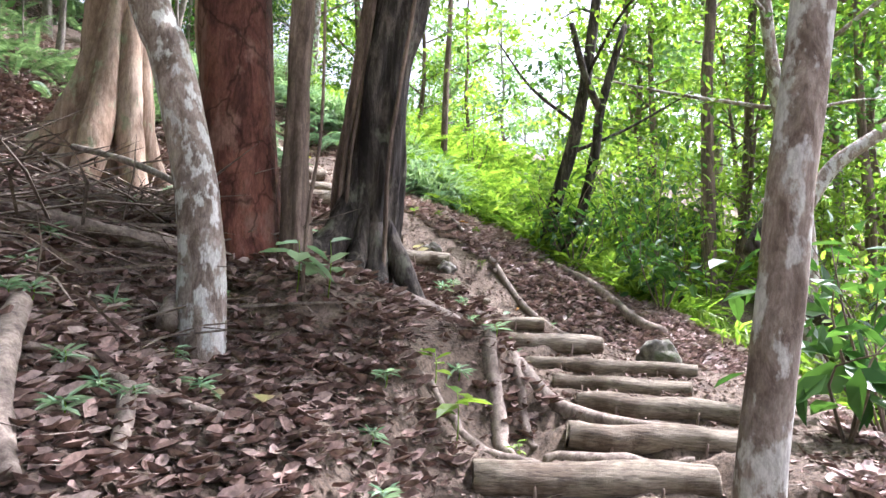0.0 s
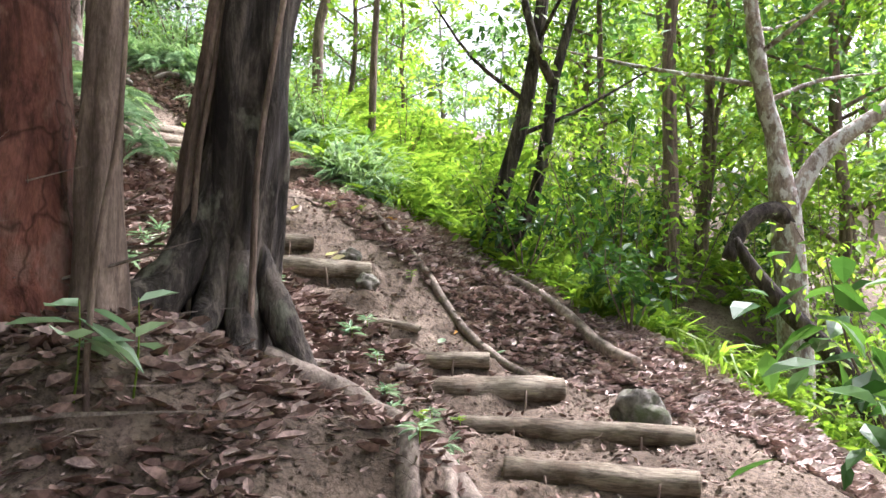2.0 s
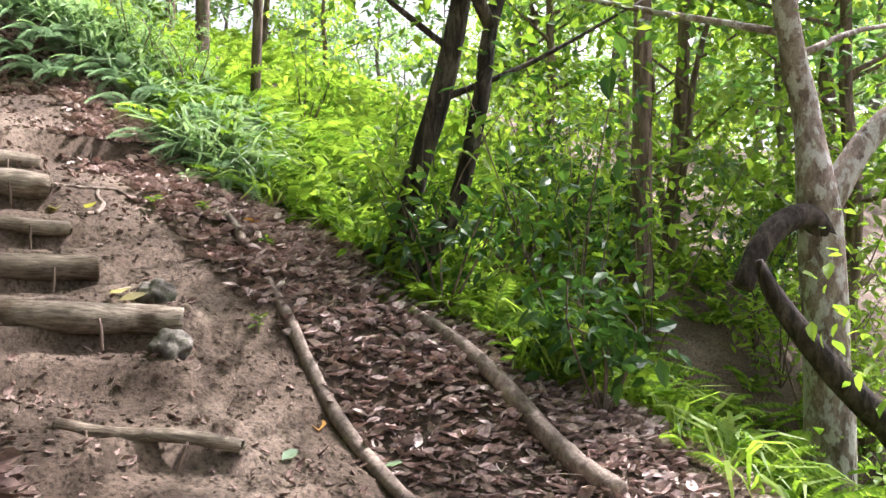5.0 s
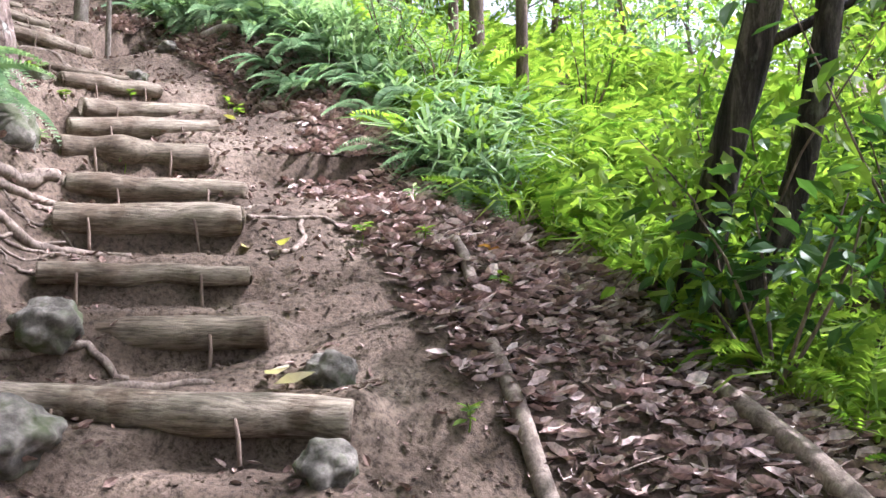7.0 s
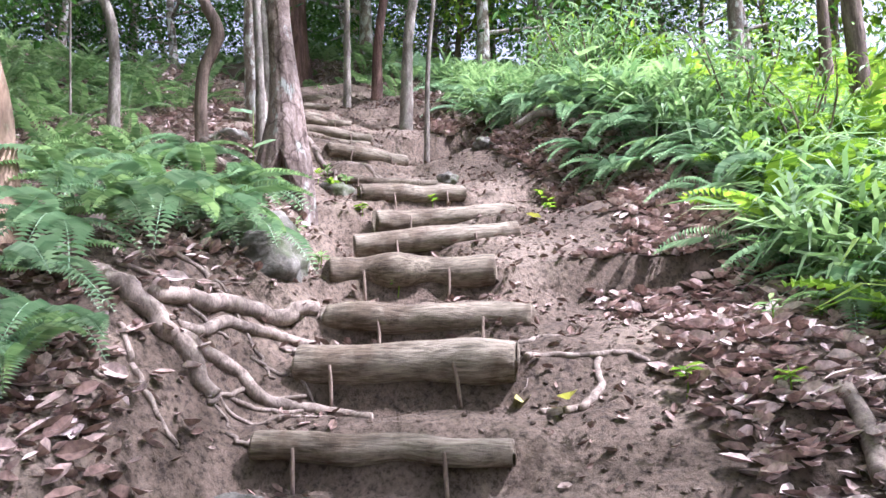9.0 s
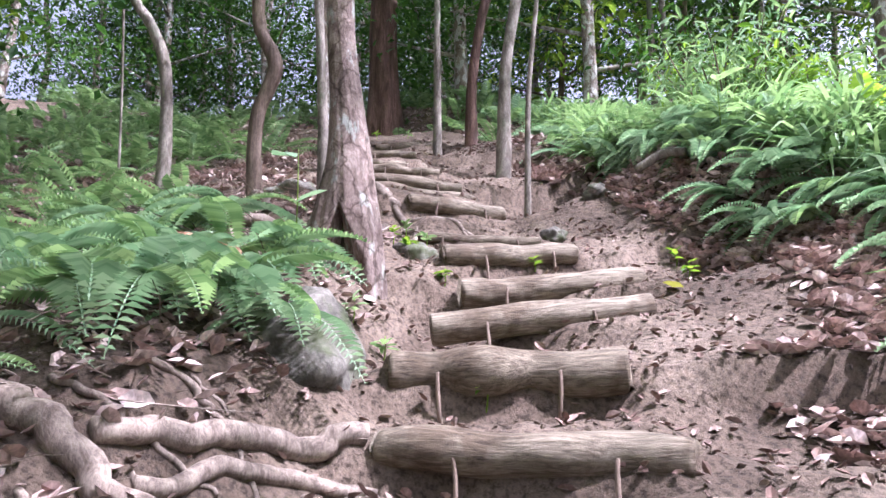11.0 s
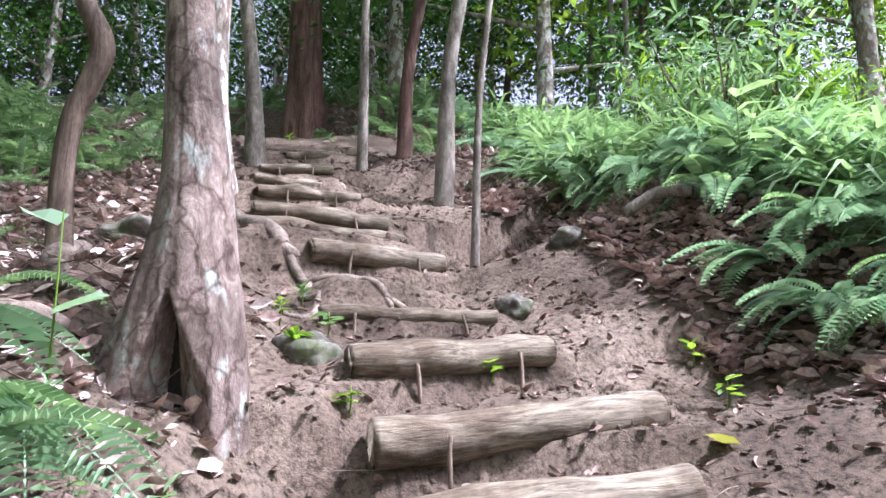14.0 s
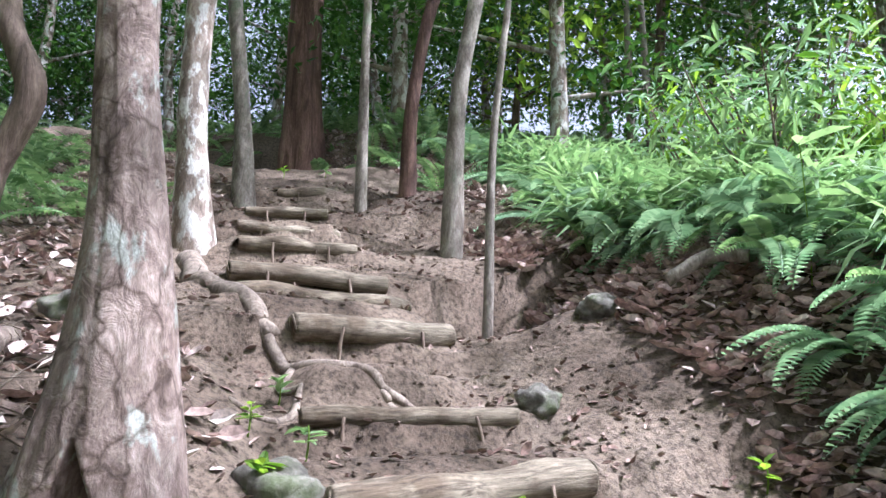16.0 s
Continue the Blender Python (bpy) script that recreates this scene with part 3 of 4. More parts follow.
for a, L, q in ((-2.5, .62, .11), (-1.5, .50, .10), (-.6, .40, .09), (-2.05, .45, .07), (2.8, .6, .10), (.6, .4, .09)):
    dx, dy = math.cos(a), math.sin(a)
    bx, by, bz = butt_base
    limb(butt, butt_base, [(bx + dx * .10, by + dy * .10, bz + 1.35, q * .5), (bx + dx * .17, by + dy * .17, bz + .75, q * .95), (bx + dx * L * .55, by + dy * L * .55, bz + .30, q * 1.1), (*gp(bx + dx * L * .9, by + dy * L * .9, .03), q * .9), (*gp(bx + dx * L * 1.25, by + dy * L * 1.25, -.06), q * .5)], BARK_TAN, 14, .10, "buttress", 22)
tree([(.80, 1.95, .62, .068), (.85, 1.95, 1.11, .060), (.91, 1.95, 1.62, .058), (.94, 1.95, 1.90, .057), (1.00, 1.95, 2.34, .056)], BARK_GREY, "slim leaning tree with mottled grey and brown bark", 6.5, 18, seed=7, flare=1.25, rough=.05, leaves=3600, ridge=.03, reach=2.0, spread=.8)
fork, fork_base = tree([(4.07, 8.75, 0.47, 0.171), (4.02, 8.75, 1.62, 0.156), (3.96, 8.75, 2.74, 0.144), (3.91, 8.75, 3.14, 0.116), (3.89, 8.83, 3.60, 0.090), (3.80, 8.83, 3.96, 0.085), (3.72, 8.83, 4.48, 0.079), (3.62, 8.83, 5.43, 0.069)], BARK_GREY, "forked pale tree with a dark dead limb", 8.5, 14, seed=8, flare=1.2, leaves=3800, leaf=LEAF_DARK, size=.11, limbs=12, spread=.42, reach=2.6, crown_from=.52)
limb(fork, fork_base, [(3.99, 8.76, 2.92, 0.103), (4.31, 8.80, 3.38, 0.089), (4.59, 8.79, 3.63, 0.082), (5.09, 8.77, 3.99, 0.069), (5.77, 8.77, 4.67, 0.055)], BARK_GREY)
limb(fork, fork_base, [(3.98, 8.70, 2.72, 0.085), (3.80, 8.66, 2.86, 0.085), (3.58, 8.62, 2.78, 0.082), (3.42, 8.58, 2.62, 0.075), (3.30, 8.55, 2.38, 0.065)], DEAD, name="dead_limb")
limb(fork, fork_base, [(5.0, 8.17, -.2, 0.10), (4.66, 8.17, 0.55, 0.10), (4.36, 8.18, 1.12, 0.10), (4.10, 8.20, 1.50, 0.092), (3.72, 8.24, 1.88, 0.082), (3.38, 8.3, 2.32, 0.06), (3.26, 8.3, 2.55, 0.025)], DEAD, name="dead_limb")
stem, stem_base = tree([(1.09, 9.40, 2.21, .10), (1.27, 9.40, 3.01, .084), (1.44, 9.39, 3.63, .08), (1.57, 9.39, 4.26, .075), (1.70, 9.38, 5.21, .065)], BARK_DARK, "leaning clump of slender dark stems in leafy shrubs", 7.5, 12, seed=9, leaves=2600, leaf=LEAF, size=.11, limbs=9, crown_from=.3, spread=.5)
limb(stem, stem_base, [(1.14, 9.39, 2.2, .075), (1.55, 9.38, 2.83, .066), (1.74, 9.38, 3.64, .062), (1.82, 9.38, 4.26, .055), (2.1, 9.37, 5.3, .04)], BARK_DARK)
limb(stem, stem_base, [(1.80, 9.36, 4.2, .05), (1.58, 9.2, 4.6, .045), (1.40, 9.1, 5.2, .035)], BARK_DARK)
limb(stem, stem_base, [(1.02, 9.5, 2.2, .07), (1.35, 9.6, 3.2, .06), (1.62, 9.6, 4.4, .05), (1.75, 9.6, 5.6, .04)], BARK_DARK)
tree([(-.20, 12.55, 3.87, .055), (-.19, 12.55, 5.54, .05), (-.16, 12.55, 6.42, .045)], BARK_BROWN, "straight thin dark tree among bright undergrowth", 9, 9, seed=10, leaves=1600, leaf=LEAF_SUNLIT, crown_from=.55)
tree([(-1.34, 15.61, 5.6, .10), (-1.34, 15.61, 6.95, .095), (-1.21, 15.61, 7.62, .09)], BARK_BROWN, "slender brown tree up the slope", 8, 9, seed=11, leaves=700, leaf=LEAF_SUNLIT)
tree([(3.83, 11.52, 3.0, .10), (3.81, 11.52, 5.38, .09), (3.86, 11.52, 6.18, .085)], BARK_BROWN, "slender straight tree down the slope", 9, 9, seed=12, leaves=1500, crown_from=.4)
tree([(5.10, 13.81, 2.4, .10), (5.27, 13.80, 4.74, .093), (5.33, 13.80, 6.59, .08)], BARK_BROWN, "slender straight tree down the slope", 9.5, 9, seed=13, leaves=1500, crown_from=.45)
tree([(-2.42, 7.72, 3.5, .095), (-2.50, 7.66, 3.91, .085), (-2.55, 7.60, 4.28, .08), (-2.57, 7.56, 4.7, .078)], BARK_TAN, "tan tree with fibrous bark on the fern bank", 7, 14, 5, .06, 2, .06, seed=14, flare=1.4, leaves=3500, reach=2.2, spread=.8)
tree([(-3.67, 18.22, 6.6, .125), (-3.60, 18.29, 8.26, .115)], BARK_GREY, "grey tree behind the ferns", 8, 9, seed=15, leaves=700, leaf=LEAF_SUNLIT)
tree([(-2.54, 18.75, 6.2, .09), (-2.49, 18.79, 8.04, .08)], BARK_BROWN, "brown tree behind the ferns", 8, 9, seed=16, leaves=700, leaf=LEAF_SUNLIT)
hollow, hollow_base = tree([(-3.16, 9.49, 3.84, .215), (-3.16, 9.49, 3.96, .198), (-3.155, 9.495, 4.08, .182), (-3.15, 9.50, 4.20, .163), (-3.15, 9.505, 4.32, .140), (-3.15, 9.51, 4.52, .110), (-3.16, 9.50, 4.80, .084), (-3.17, 9.48, 5.08, .074), (-3.18, 9.47, 5.4, .072)], BARK_PINK, "pinkish tree with pale lichen patches and a hollow foot", 7.5, 150, 3, .06, .4, .05, seed=17, flare=1.06, leaves=4000, ridge=.04, reach=2.4, spread=.75, crown_from=.86)
for a, L, q in ((-2.4, .32, .05), (1.9, .3, .05)):
    dx, dy = math.cos(a), math.sin(a)
    bx, by, bz = hollow_base
    limb(hollow, hollow_base, [(bx + dx * .08, by + dy * .08, bz + .42, q * .6), (bx + dx * .15, by + dy * .15, bz + .22, q), (bx + dx * .23, by + dy * .23, bz + .06, q), (*gp(bx + dx * L, by + dy * L, -.04), q * .6)], BARK_PINK, 14, .12, "buttress", 18)
tree([(-3.62, 9.65, 4.4, .034), (-3.63, 9.63, 5.0, .03), (-3.66, 9.60, 5.84, .027)], BARK_PALE, "thin pale sapling behind the hollow tree", 5, 8, seed=18, leaves=200, size=.09)
tree([(-4.91, 9.17, 4.65, .05), (-4.90, 9.18, 5.16, .042), (-4.92, 9.15, 5.58, .040), (-4.99, 9.06, 5.87, .037), (-5.10, 8.94, 6.15, .035)], BARK_PALE, "crooked slim tree with pale bark", 6, 9, seed=19, leaves=400, leaf=LEAF_DARK, size=.09)
tree([(-3.93, 9.40, 4.35, .05), (-3.95, 9.37, 4.72, .044), (-3.94, 9.39, 4.98, .043), (-3.87, 9.45, 5.24, .045), (-3.95, 9.38, 5.52, .040), (-3.95, 9.37, 5.9, .038)], BARK_BROWN, "twisted brown liana-like tree", 5, 10, seed=20, leaves=300, leaf=LEAF_DARK, size=.09)
tree([(-8.5, 13.45, 6.9, .23), (-8.5, 13.45, 8.3, .20), (-8.48, 13.45, 9.4, .19)], BARK_RUST, "big red-brown tree with ridged bark at the top of the steps", 8, 20, 6, .15, 3, .06, seed=21, leaves=500, leaf=LEAF_DARK)
tree([(-5.68, 12.13, 5.7, .04), (-5.67, 12.15, 6.94, .034), (-5.66, 12.16, 7.8, .03)], BARK_PALE, "slim grey sapling by the topmost step", 6.5, 8, seed=22, leaves=900, leaf=LEAF_DARK, size=.09)
tree([(-5.66, 12.55, 5.9, .065), (-5.63, 12.58, 6.59, .055), (-5.56, 12.67, 7.30, .052), (-5.48, 12.77, 7.8, .05)], BARK_RUST, "slim dark red-brown leaning tree", 6.5, 10, seed=23, leaves=2200, leaf=LEAF_DARK)
tree([(-4.61, 11.97, 5.25, .062), (-4.56, 12.03, 6.21, .053), (-4.46, 12.15, 7.1, .05)], BARK_PALE, "slim leaning tree with grey-brown bark", 6.5, 10, seed=24, leaves=2200)
tree([(-4.03, 11.65, 4.95, .025), (-3.99, 11.71, 5.69, .022), (-3.91, 11.80, 6.7, .018)], BARK_PALE, "very thin leaning sapling", 5, 7, seed=25, leaves=200, size=.08)
tree([(-6.10, 16.52, 7.3, .045), (-6.08, 16.55, 9.36, .04)], BARK_PALE, "thin white-barked tree beyond the ferns", 6, 8, seed=26, leaves=400, leaf=LEAF)
tree([(-5.86, 16.56, 7.3, .045), (-5.88, 16.57, 9.27, .04)], BARK_PALE, "thin white-barked tree beyond the ferns", 6, 8, seed=27, leaves=400, leaf=LEAF)
tree([(-5.16, 10.68, 4.97, .105), (-5.22, 10.62, 5.60, .085), (-5.23, 10.61, 6.10, .08), (-5.22, 10.62, 6.9, .078)], BARK_GREY, "grey lichened tree with a root sprawling over the trail", 7.5, 16, seed=28, flare=1.5, leaves=3000, leaf=LEAF_DARK)
tree([(-6.46, 11.67, 5.9, .075), (-6.52, 11.61, 6.61, .062), (-6.60, 11.53, 7.6, .058)], BARK_PALE, "slim grey tree beside the topmost steps", 7, 12, seed=29, leaves=2600, leaf=LEAF_DARK, flare=1.7)

# the hollow at the foot of the pinkish tree: a cleft pressed into the trunk, its shade painted near-black
trunk = next(o for o in hollow.children if o.name.startswith("trunk"))
me = trunk.data
co = np.empty(len(me.vertices) * 3, dtype=np.float32)
me.vertices.foreach_get("co", co)
co = co.reshape(-1, 3)
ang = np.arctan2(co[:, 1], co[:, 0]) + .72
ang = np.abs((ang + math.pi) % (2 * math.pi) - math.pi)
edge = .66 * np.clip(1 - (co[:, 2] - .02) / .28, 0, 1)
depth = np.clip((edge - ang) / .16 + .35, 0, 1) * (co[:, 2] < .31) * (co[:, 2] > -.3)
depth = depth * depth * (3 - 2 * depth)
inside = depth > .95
co[:, :2] *= (1 - .80 * depth)[:, None]
me.vertices.foreach_set("co", co.ravel())
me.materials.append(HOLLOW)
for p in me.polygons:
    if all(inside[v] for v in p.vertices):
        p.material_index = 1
me.update()


# ---- background woods: a few kinds, repeated ----
def wood_tree(kind, seed, trunk_r, height, leaf, n, size, bark):
    r = np.random.default_rng(seed)
    t = thing("tree", (0, 0, 0), kind, "tree", "woods behind")
    pts = [(0, 0, -.3, trunk_r * 1.3), (0.02, 0, .5, trunk_r)]
    p = np.array([0.0, 0, .5])
    while p[2] < height:
        p = p + np.array([*r.normal(0, .12, 2), 1.2])
        pts.append((*p, trunk_r * (1 - .75 * p[2] / height)))
    part("trunk", as_mesh("trunk", *tube(pts, 20, 9, .08, seed=seed), bark), t)
    S = spline(pts, 60)
    tips = []
    for k in range(16):
        s = S[int(60 * (0.16 + .8 * k / 16))]
        a = 2.4 * k + r.uniform(-.4, .4)
        L = r.uniform(.9, 2.1) * (1 - .3 * k / 16)
        d = np.array([math.cos(a), math.sin(a), r.uniform(.1, .7)])
        tip = s[:3] + d * L
        part("branch", as_mesh("branch", *tube([(*s[:3], trunk_r * .35), (*(s[:3] + d * L * .5), trunk_r * .25), (*tip, .008)], 5, 6, .05), bark), t)
        tips += [s[:3] + d * L * .55, tip, tip + np.array([*r.normal(0, .5, 2), r.uniform(-.5, .3)])]
    part("crown", as_mesh("crown", *crown_leaves(r, tips, n, size, .45 if leaf is LEAF_DARK else .32), leaf, False), t, "airy green crown")
    return t


KINDS = [wood_tree("slender forest tree with sunlight coloured into its bright crown", 41, .07, 7.5, LEAF_SUNLIT, 2600, .17, BARK_BROWN),
         wood_tree("forest tree with a green crown", 42, .10, 8.5, LEAF, 2800, .17, BARK_BROWN),
         wood_tree("forest tree with shade coloured into its dark crown", 43, .09, 8.0, LEAF_DARK, 8500, .10, BARK_GREY),
         wood_tree("distant tree with haze mixed into its pale green leaves", 44, .12, 9.5, LEAF_HAZED, 2600, .26, BARK_PALE)]


def stand(n, r, box, kinds, clear=2.6, gap=1.5):
    x0, x1, y0, y1 = box
    got, tries = [], 0
    while len(got) < n and tries < n * 30:
        tries += 1
        x, y = r.uniform(x0, x1), r.uniform(y0, y1)
        d = float(along(np.array([x]), np.array([y]))[0][0])
        if d < clear or any(math.hypot(x - a, y - b) < gap for a, b in got):
            continue
        got.append((x, y))
        k = kinds[r.integers(len(kinds))]
        used.add(k.name)
        z = gp(x, y)[2]
        copy_thing(k, pose(x, y, z, r.normal(0, 3), r.normal(0, 3), r.uniform(0, 360)) @ Matrix.Scale(r.uniform(.8, 1.25), 4))


used = set()
rs = np.random.default_rng(77)
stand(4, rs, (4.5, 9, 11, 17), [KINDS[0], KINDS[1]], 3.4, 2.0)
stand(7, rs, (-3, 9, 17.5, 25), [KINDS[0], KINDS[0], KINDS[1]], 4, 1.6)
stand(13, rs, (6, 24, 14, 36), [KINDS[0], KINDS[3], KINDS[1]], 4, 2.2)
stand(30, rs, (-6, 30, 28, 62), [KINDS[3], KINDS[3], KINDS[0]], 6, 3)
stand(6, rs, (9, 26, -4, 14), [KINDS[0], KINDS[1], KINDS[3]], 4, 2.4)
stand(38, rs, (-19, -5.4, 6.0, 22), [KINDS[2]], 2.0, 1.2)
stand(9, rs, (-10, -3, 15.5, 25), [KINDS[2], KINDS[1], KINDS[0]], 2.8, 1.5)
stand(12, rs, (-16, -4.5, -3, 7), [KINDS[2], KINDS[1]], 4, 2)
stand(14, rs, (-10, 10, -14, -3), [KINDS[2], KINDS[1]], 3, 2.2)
for k in KINDS:
    for o in list(k.children_recursive) + [k]:
        bpy.data.objects.remove(o)


# ---- shrubs and undergrowth ----
def shrub(at, h, n, size, leaf, seed, label, TV=LEAF_V, TF=LEAF_F, stems=5, wide=.45):
    r = np.random.default_rng(seed)
    t = thing("shrub", at, label, "shrub", "shrubs down the slope")
    tips = []
    for k in range(stems):
        a = r.uniform(0, 6.28)
        d = np.array([math.cos(a) * wide, math.sin(a) * wide, 1.0])
        e = d * h * r.uniform(.6, 1)
        mid = e * .5 + np.array([*r.normal(0, .08, 2), .1])
        part("stem", as_mesh("stem", *tube([(0, 0, -.05, .010), (*mid, .007), (*e, .003)], 6, 5, .05), BARK_BROWN), t)
        S = spline([(0, 0, 0), tuple(mid), tuple(e)], 9)
        tips += list(S[3:])
    part("foliage", as_mesh("foliage", *crown_leaves(r, tips, n, size, .16 * h ** .5, TV, TF), leaf, False), t)
    return t


rb = np.random.default_rng(21)
shrub(gp(1.45, 8.95), .9, 170, .12, LEAF_DARK, 290, "broad-leaved dark green sapling over the trail's edge")
shrub(gp(2.2, 8.0), .8, 190, .12, LEAF_DARK, 291, "broad-leaved dark green sapling over the trail's edge")
shrub(gp(2.5, 9.3), 2.4, 240, .13, LEAF_DARK, 292, "tall broad-leaved dark sapling beside the trail")
shrub(gp(3.6, 10.8), 2.6, 260, .12, LEAF_SUNLIT, 293, "tall leafy green sapling down the slope")
shrub(gp(1.95, 3.75), .55, 26, .24, LEAF_DARK, 280, "broad glossy-leaved plant at the trail's edge", stems=3)
shrub(gp(2.5, 4.4), 1.3, 120, .17, LEAF_DARK, 281, "broad glossy-leaved shrub down the slope")
shrub(gp(2.9, 3.6), 1.5, 160, .15, LEAF, 282, "broad-leaved green shrub down the slope")
made = 0
while made < 40:
    x, y = rb.uniform(.2, 6.5), rb.uniform(5.2, 15)
    d, sd, _, _ = along(np.array([x]), np.array([y]))
    if sd[0] < 0 or d[0] < 2.0 or (y < 8.6 and abs(x - (.3 + .53 * (y - 1.9))) < .9):
        continue
    near = d[0] < 3.6
    bright = rb.random() < .8
    shrub(gp(x, y), rb.uniform(.7, 1.5) if near else rb.uniform(1.2, 2.8), 260 if near else 420, rb.uniform(.07, .12), LEAF_SUNLIT if bright else (LEAF if rb.random() < .7 else LEAF_DARK), 300 + made, "leafy bright green shrub on the slope" if bright else "leafy dark green shrub on the slope")
    made += 1


FROND_A, FROND_B, FROND_C = frond(26, .70, .16), frond(17, .5, .15), frond(24, 1.0, .20)


def carpet(name, pts, size, mat, label, r, fr=FROND_B, per=5, category="undergrowth"):
    n = len(pts) * per
    at = np.repeat(np.asarray(pts), per, 0)
    yaw = r.uniform(0, 6.28, n)
    v, f = scatter(*fr, at, size * r.uniform(.6, 1.3, n), yaw, r.normal(.45, .25, n), r.normal(0, .3, n))
    return tagged(new(name, as_mesh(name, v, f, mat, False)), label, category, kind="stuff")


def field(n, r, test, box):
    out = []
    x0, x1, y0, y1 = box
    while len(out) < n:
        x, y = r.uniform(x0, x1, 4000), r.uniform(y0, y1, 4000)
        d, sd, seg, _ = along(x, y)
        ok = test(x, y, d, sd)
        z = gz(x, y)
        out += [(a, b, c) for a, b, c, k in zip(x, y, z, ok) if k]
    return np.array(out[:n])


right_edge = lambda x, y, d, sd: (sd > 0) & (d > np.where(y > 9.9, 1.8, np.where(y < 7.5, 3.0, 2.15)) + .5 * vnoise(x * 1.7, y * 1.7))
carpet("undergrowth", field(520, rb, lambda x, y, d, sd: right_edge(x, y, d, sd) & (x + y < 15) & (d < 6), (-1, 7, 4.5, 15)), .5, LEAF_SUNLIT, "bright green ferny undergrowth covering the slope", rb)
carpet("undergrowth", field(420, rb, lambda x, y, d, sd: right_edge(x, y, d, sd) & (d < 7), (-1.2, 9, 2, 16)), .55, LEAF, "green ferny undergrowth covering the slope", rb)
carpet("fern_bank", field(420, rb, lambda x, y, d, sd: (sd > 0) & (d > 1.85 + .7 * vnoise(x * 1.5, y * 1.5)) & (d < 5) & (x < -.3) & (y > 9.6), (-8, 0, 9.5, 18)), .38, FERN, "dense fern fronds covering the bank above the trail", rb, FROND_A)
carpet("fern_bank", field(150, rb, lambda x, y, d, sd: (sd > 0) & (d > 1.6 + .5 * vnoise(x * 1.5, y * 1.5)) & (d < 2.9) & (x < -.2) & (y > 9.9), (-7, 0, 9.8, 15)), .42, FERN_PALE, "pale drooping fern fronds along the bank's edge", rb, FROND_C)
carpet("undergrowth", field(260, rb, lambda x, y, d, sd: (sd < 0) & (d > 1.6) & (x < -2.9), (-10, -2.6, 7, 16)), .4, FERN, "scattered small ferns on the forest floor", rb, FROND_B, 4)


BLADE_V = np.array([[0, .012, 0], [0, -.012, 0], [.35, .026, .20], [.35, -.026, .20], [.72, .020, .06], [.72, -.020, .06], [.95, 0, -.26]])
BLADE_F = np.array([[0, 1, 3], [0, 3, 2], [2, 3, 5], [2, 5, 4], [4, 5, 6]])
carpet("grass_blades", field(2300, rb, lambda x, y, d, sd: (sd > 0) & (d > 1.75 + .6 * vnoise(x * 1.5, y * 1.5)) & (d < 3.4) & (x < 0) & (y > 9.4), (-6, 0, 9.3, 15)), .5, FERN, "long drooping grassy blades on the bank", rb, (BLADE_V, BLADE_F), 5, "grass")
carpet("grass_blades", field(900, rb, lambda x, y, d, sd: right_edge(x, y, d, sd) & (d < 5), (-.5, 6, 4, 13)), .5, LEAF_SUNLIT, "bright green grassy blades on the slope", rb, (BLADE_V, BLADE_F), 5, "grass")


carpet("undergrowth", field(420, rb, lambda x, y, d, sd: (d > 1.0) & (x + y < 7.5), (-16, -6.0, 10, 20)), .45, FERN, "low ferns and seedlings on the forest floor", rb, FROND_B, 4)

carpet("undergrowth", field(520, rb, lambda x, y, d, sd: (sd > 0) & (d > 2.6), (-4, 6, 12.5, 24)), .75, LEAF_SUNLIT, "bright green undergrowth over the far slope", rb, FROND_B, 4)
carpet("fern_bank", field(260, rb, lambda x, y, d, sd: (sd > 0) & (d > 1.7 + .6 * vnoise(x * 1.5, y * 1.5)) & (d < 4) & (x < -.3) & (y > 9.8), (-7, 0, 9.8, 16)), .40, FERN_PALE, "pale green fern fronds over the bank", rb, FROND_A, 4)
for k in range(16):
    while True:
        x, y = rb.uniform(-5.5, -.8), rb.uniform(11, 15)
        d, sd, _, _ = along(np.array([x]), np.array([y]))
        if sd[0] > 0 and 2.1 < d[0] < 4:
            break
    shrub(gp(x, y), rb.uniform(.7, 1.25), 240, rb.uniform(.08, .14), (FERN, LEAF, FERN_PALE)[k % 3], 400 + k, "narrow-leaved green shrub on the fern bank", LEAF_V * np.array([1, .5, 1]), LEAF_F)


# ---- single ferns ----
FROND_ME = [as_mesh("frond", *FROND_A, FERN, False), as_mesh("frond", *FROND_C, FERN_PALE, False), as_mesh("frond", *FROND_B, FERN, False)]


def fern(x, y, size, n, seed, up=0.0, aim=None):
    r = np.random.default_rng(seed)
    t = thing("fern", gp(x, y, up), "green sword fern with arching feathery fronds on the bank", "fern", "ferns by the trail")
    for k in range(n):
        o = part("frond", FROND_ME[int(r.random() < .75)], t)
        a = (360 * k / n + r.uniform(-20, 20)) if aim is None else aim + r.normal(0, 55)
        o.rotation_euler = (radians(r.normal(0, 14)), radians(-r.uniform(0, 38)), radians(a))
        o.scale = (size * r.uniform(.7, 1.15),) * 3


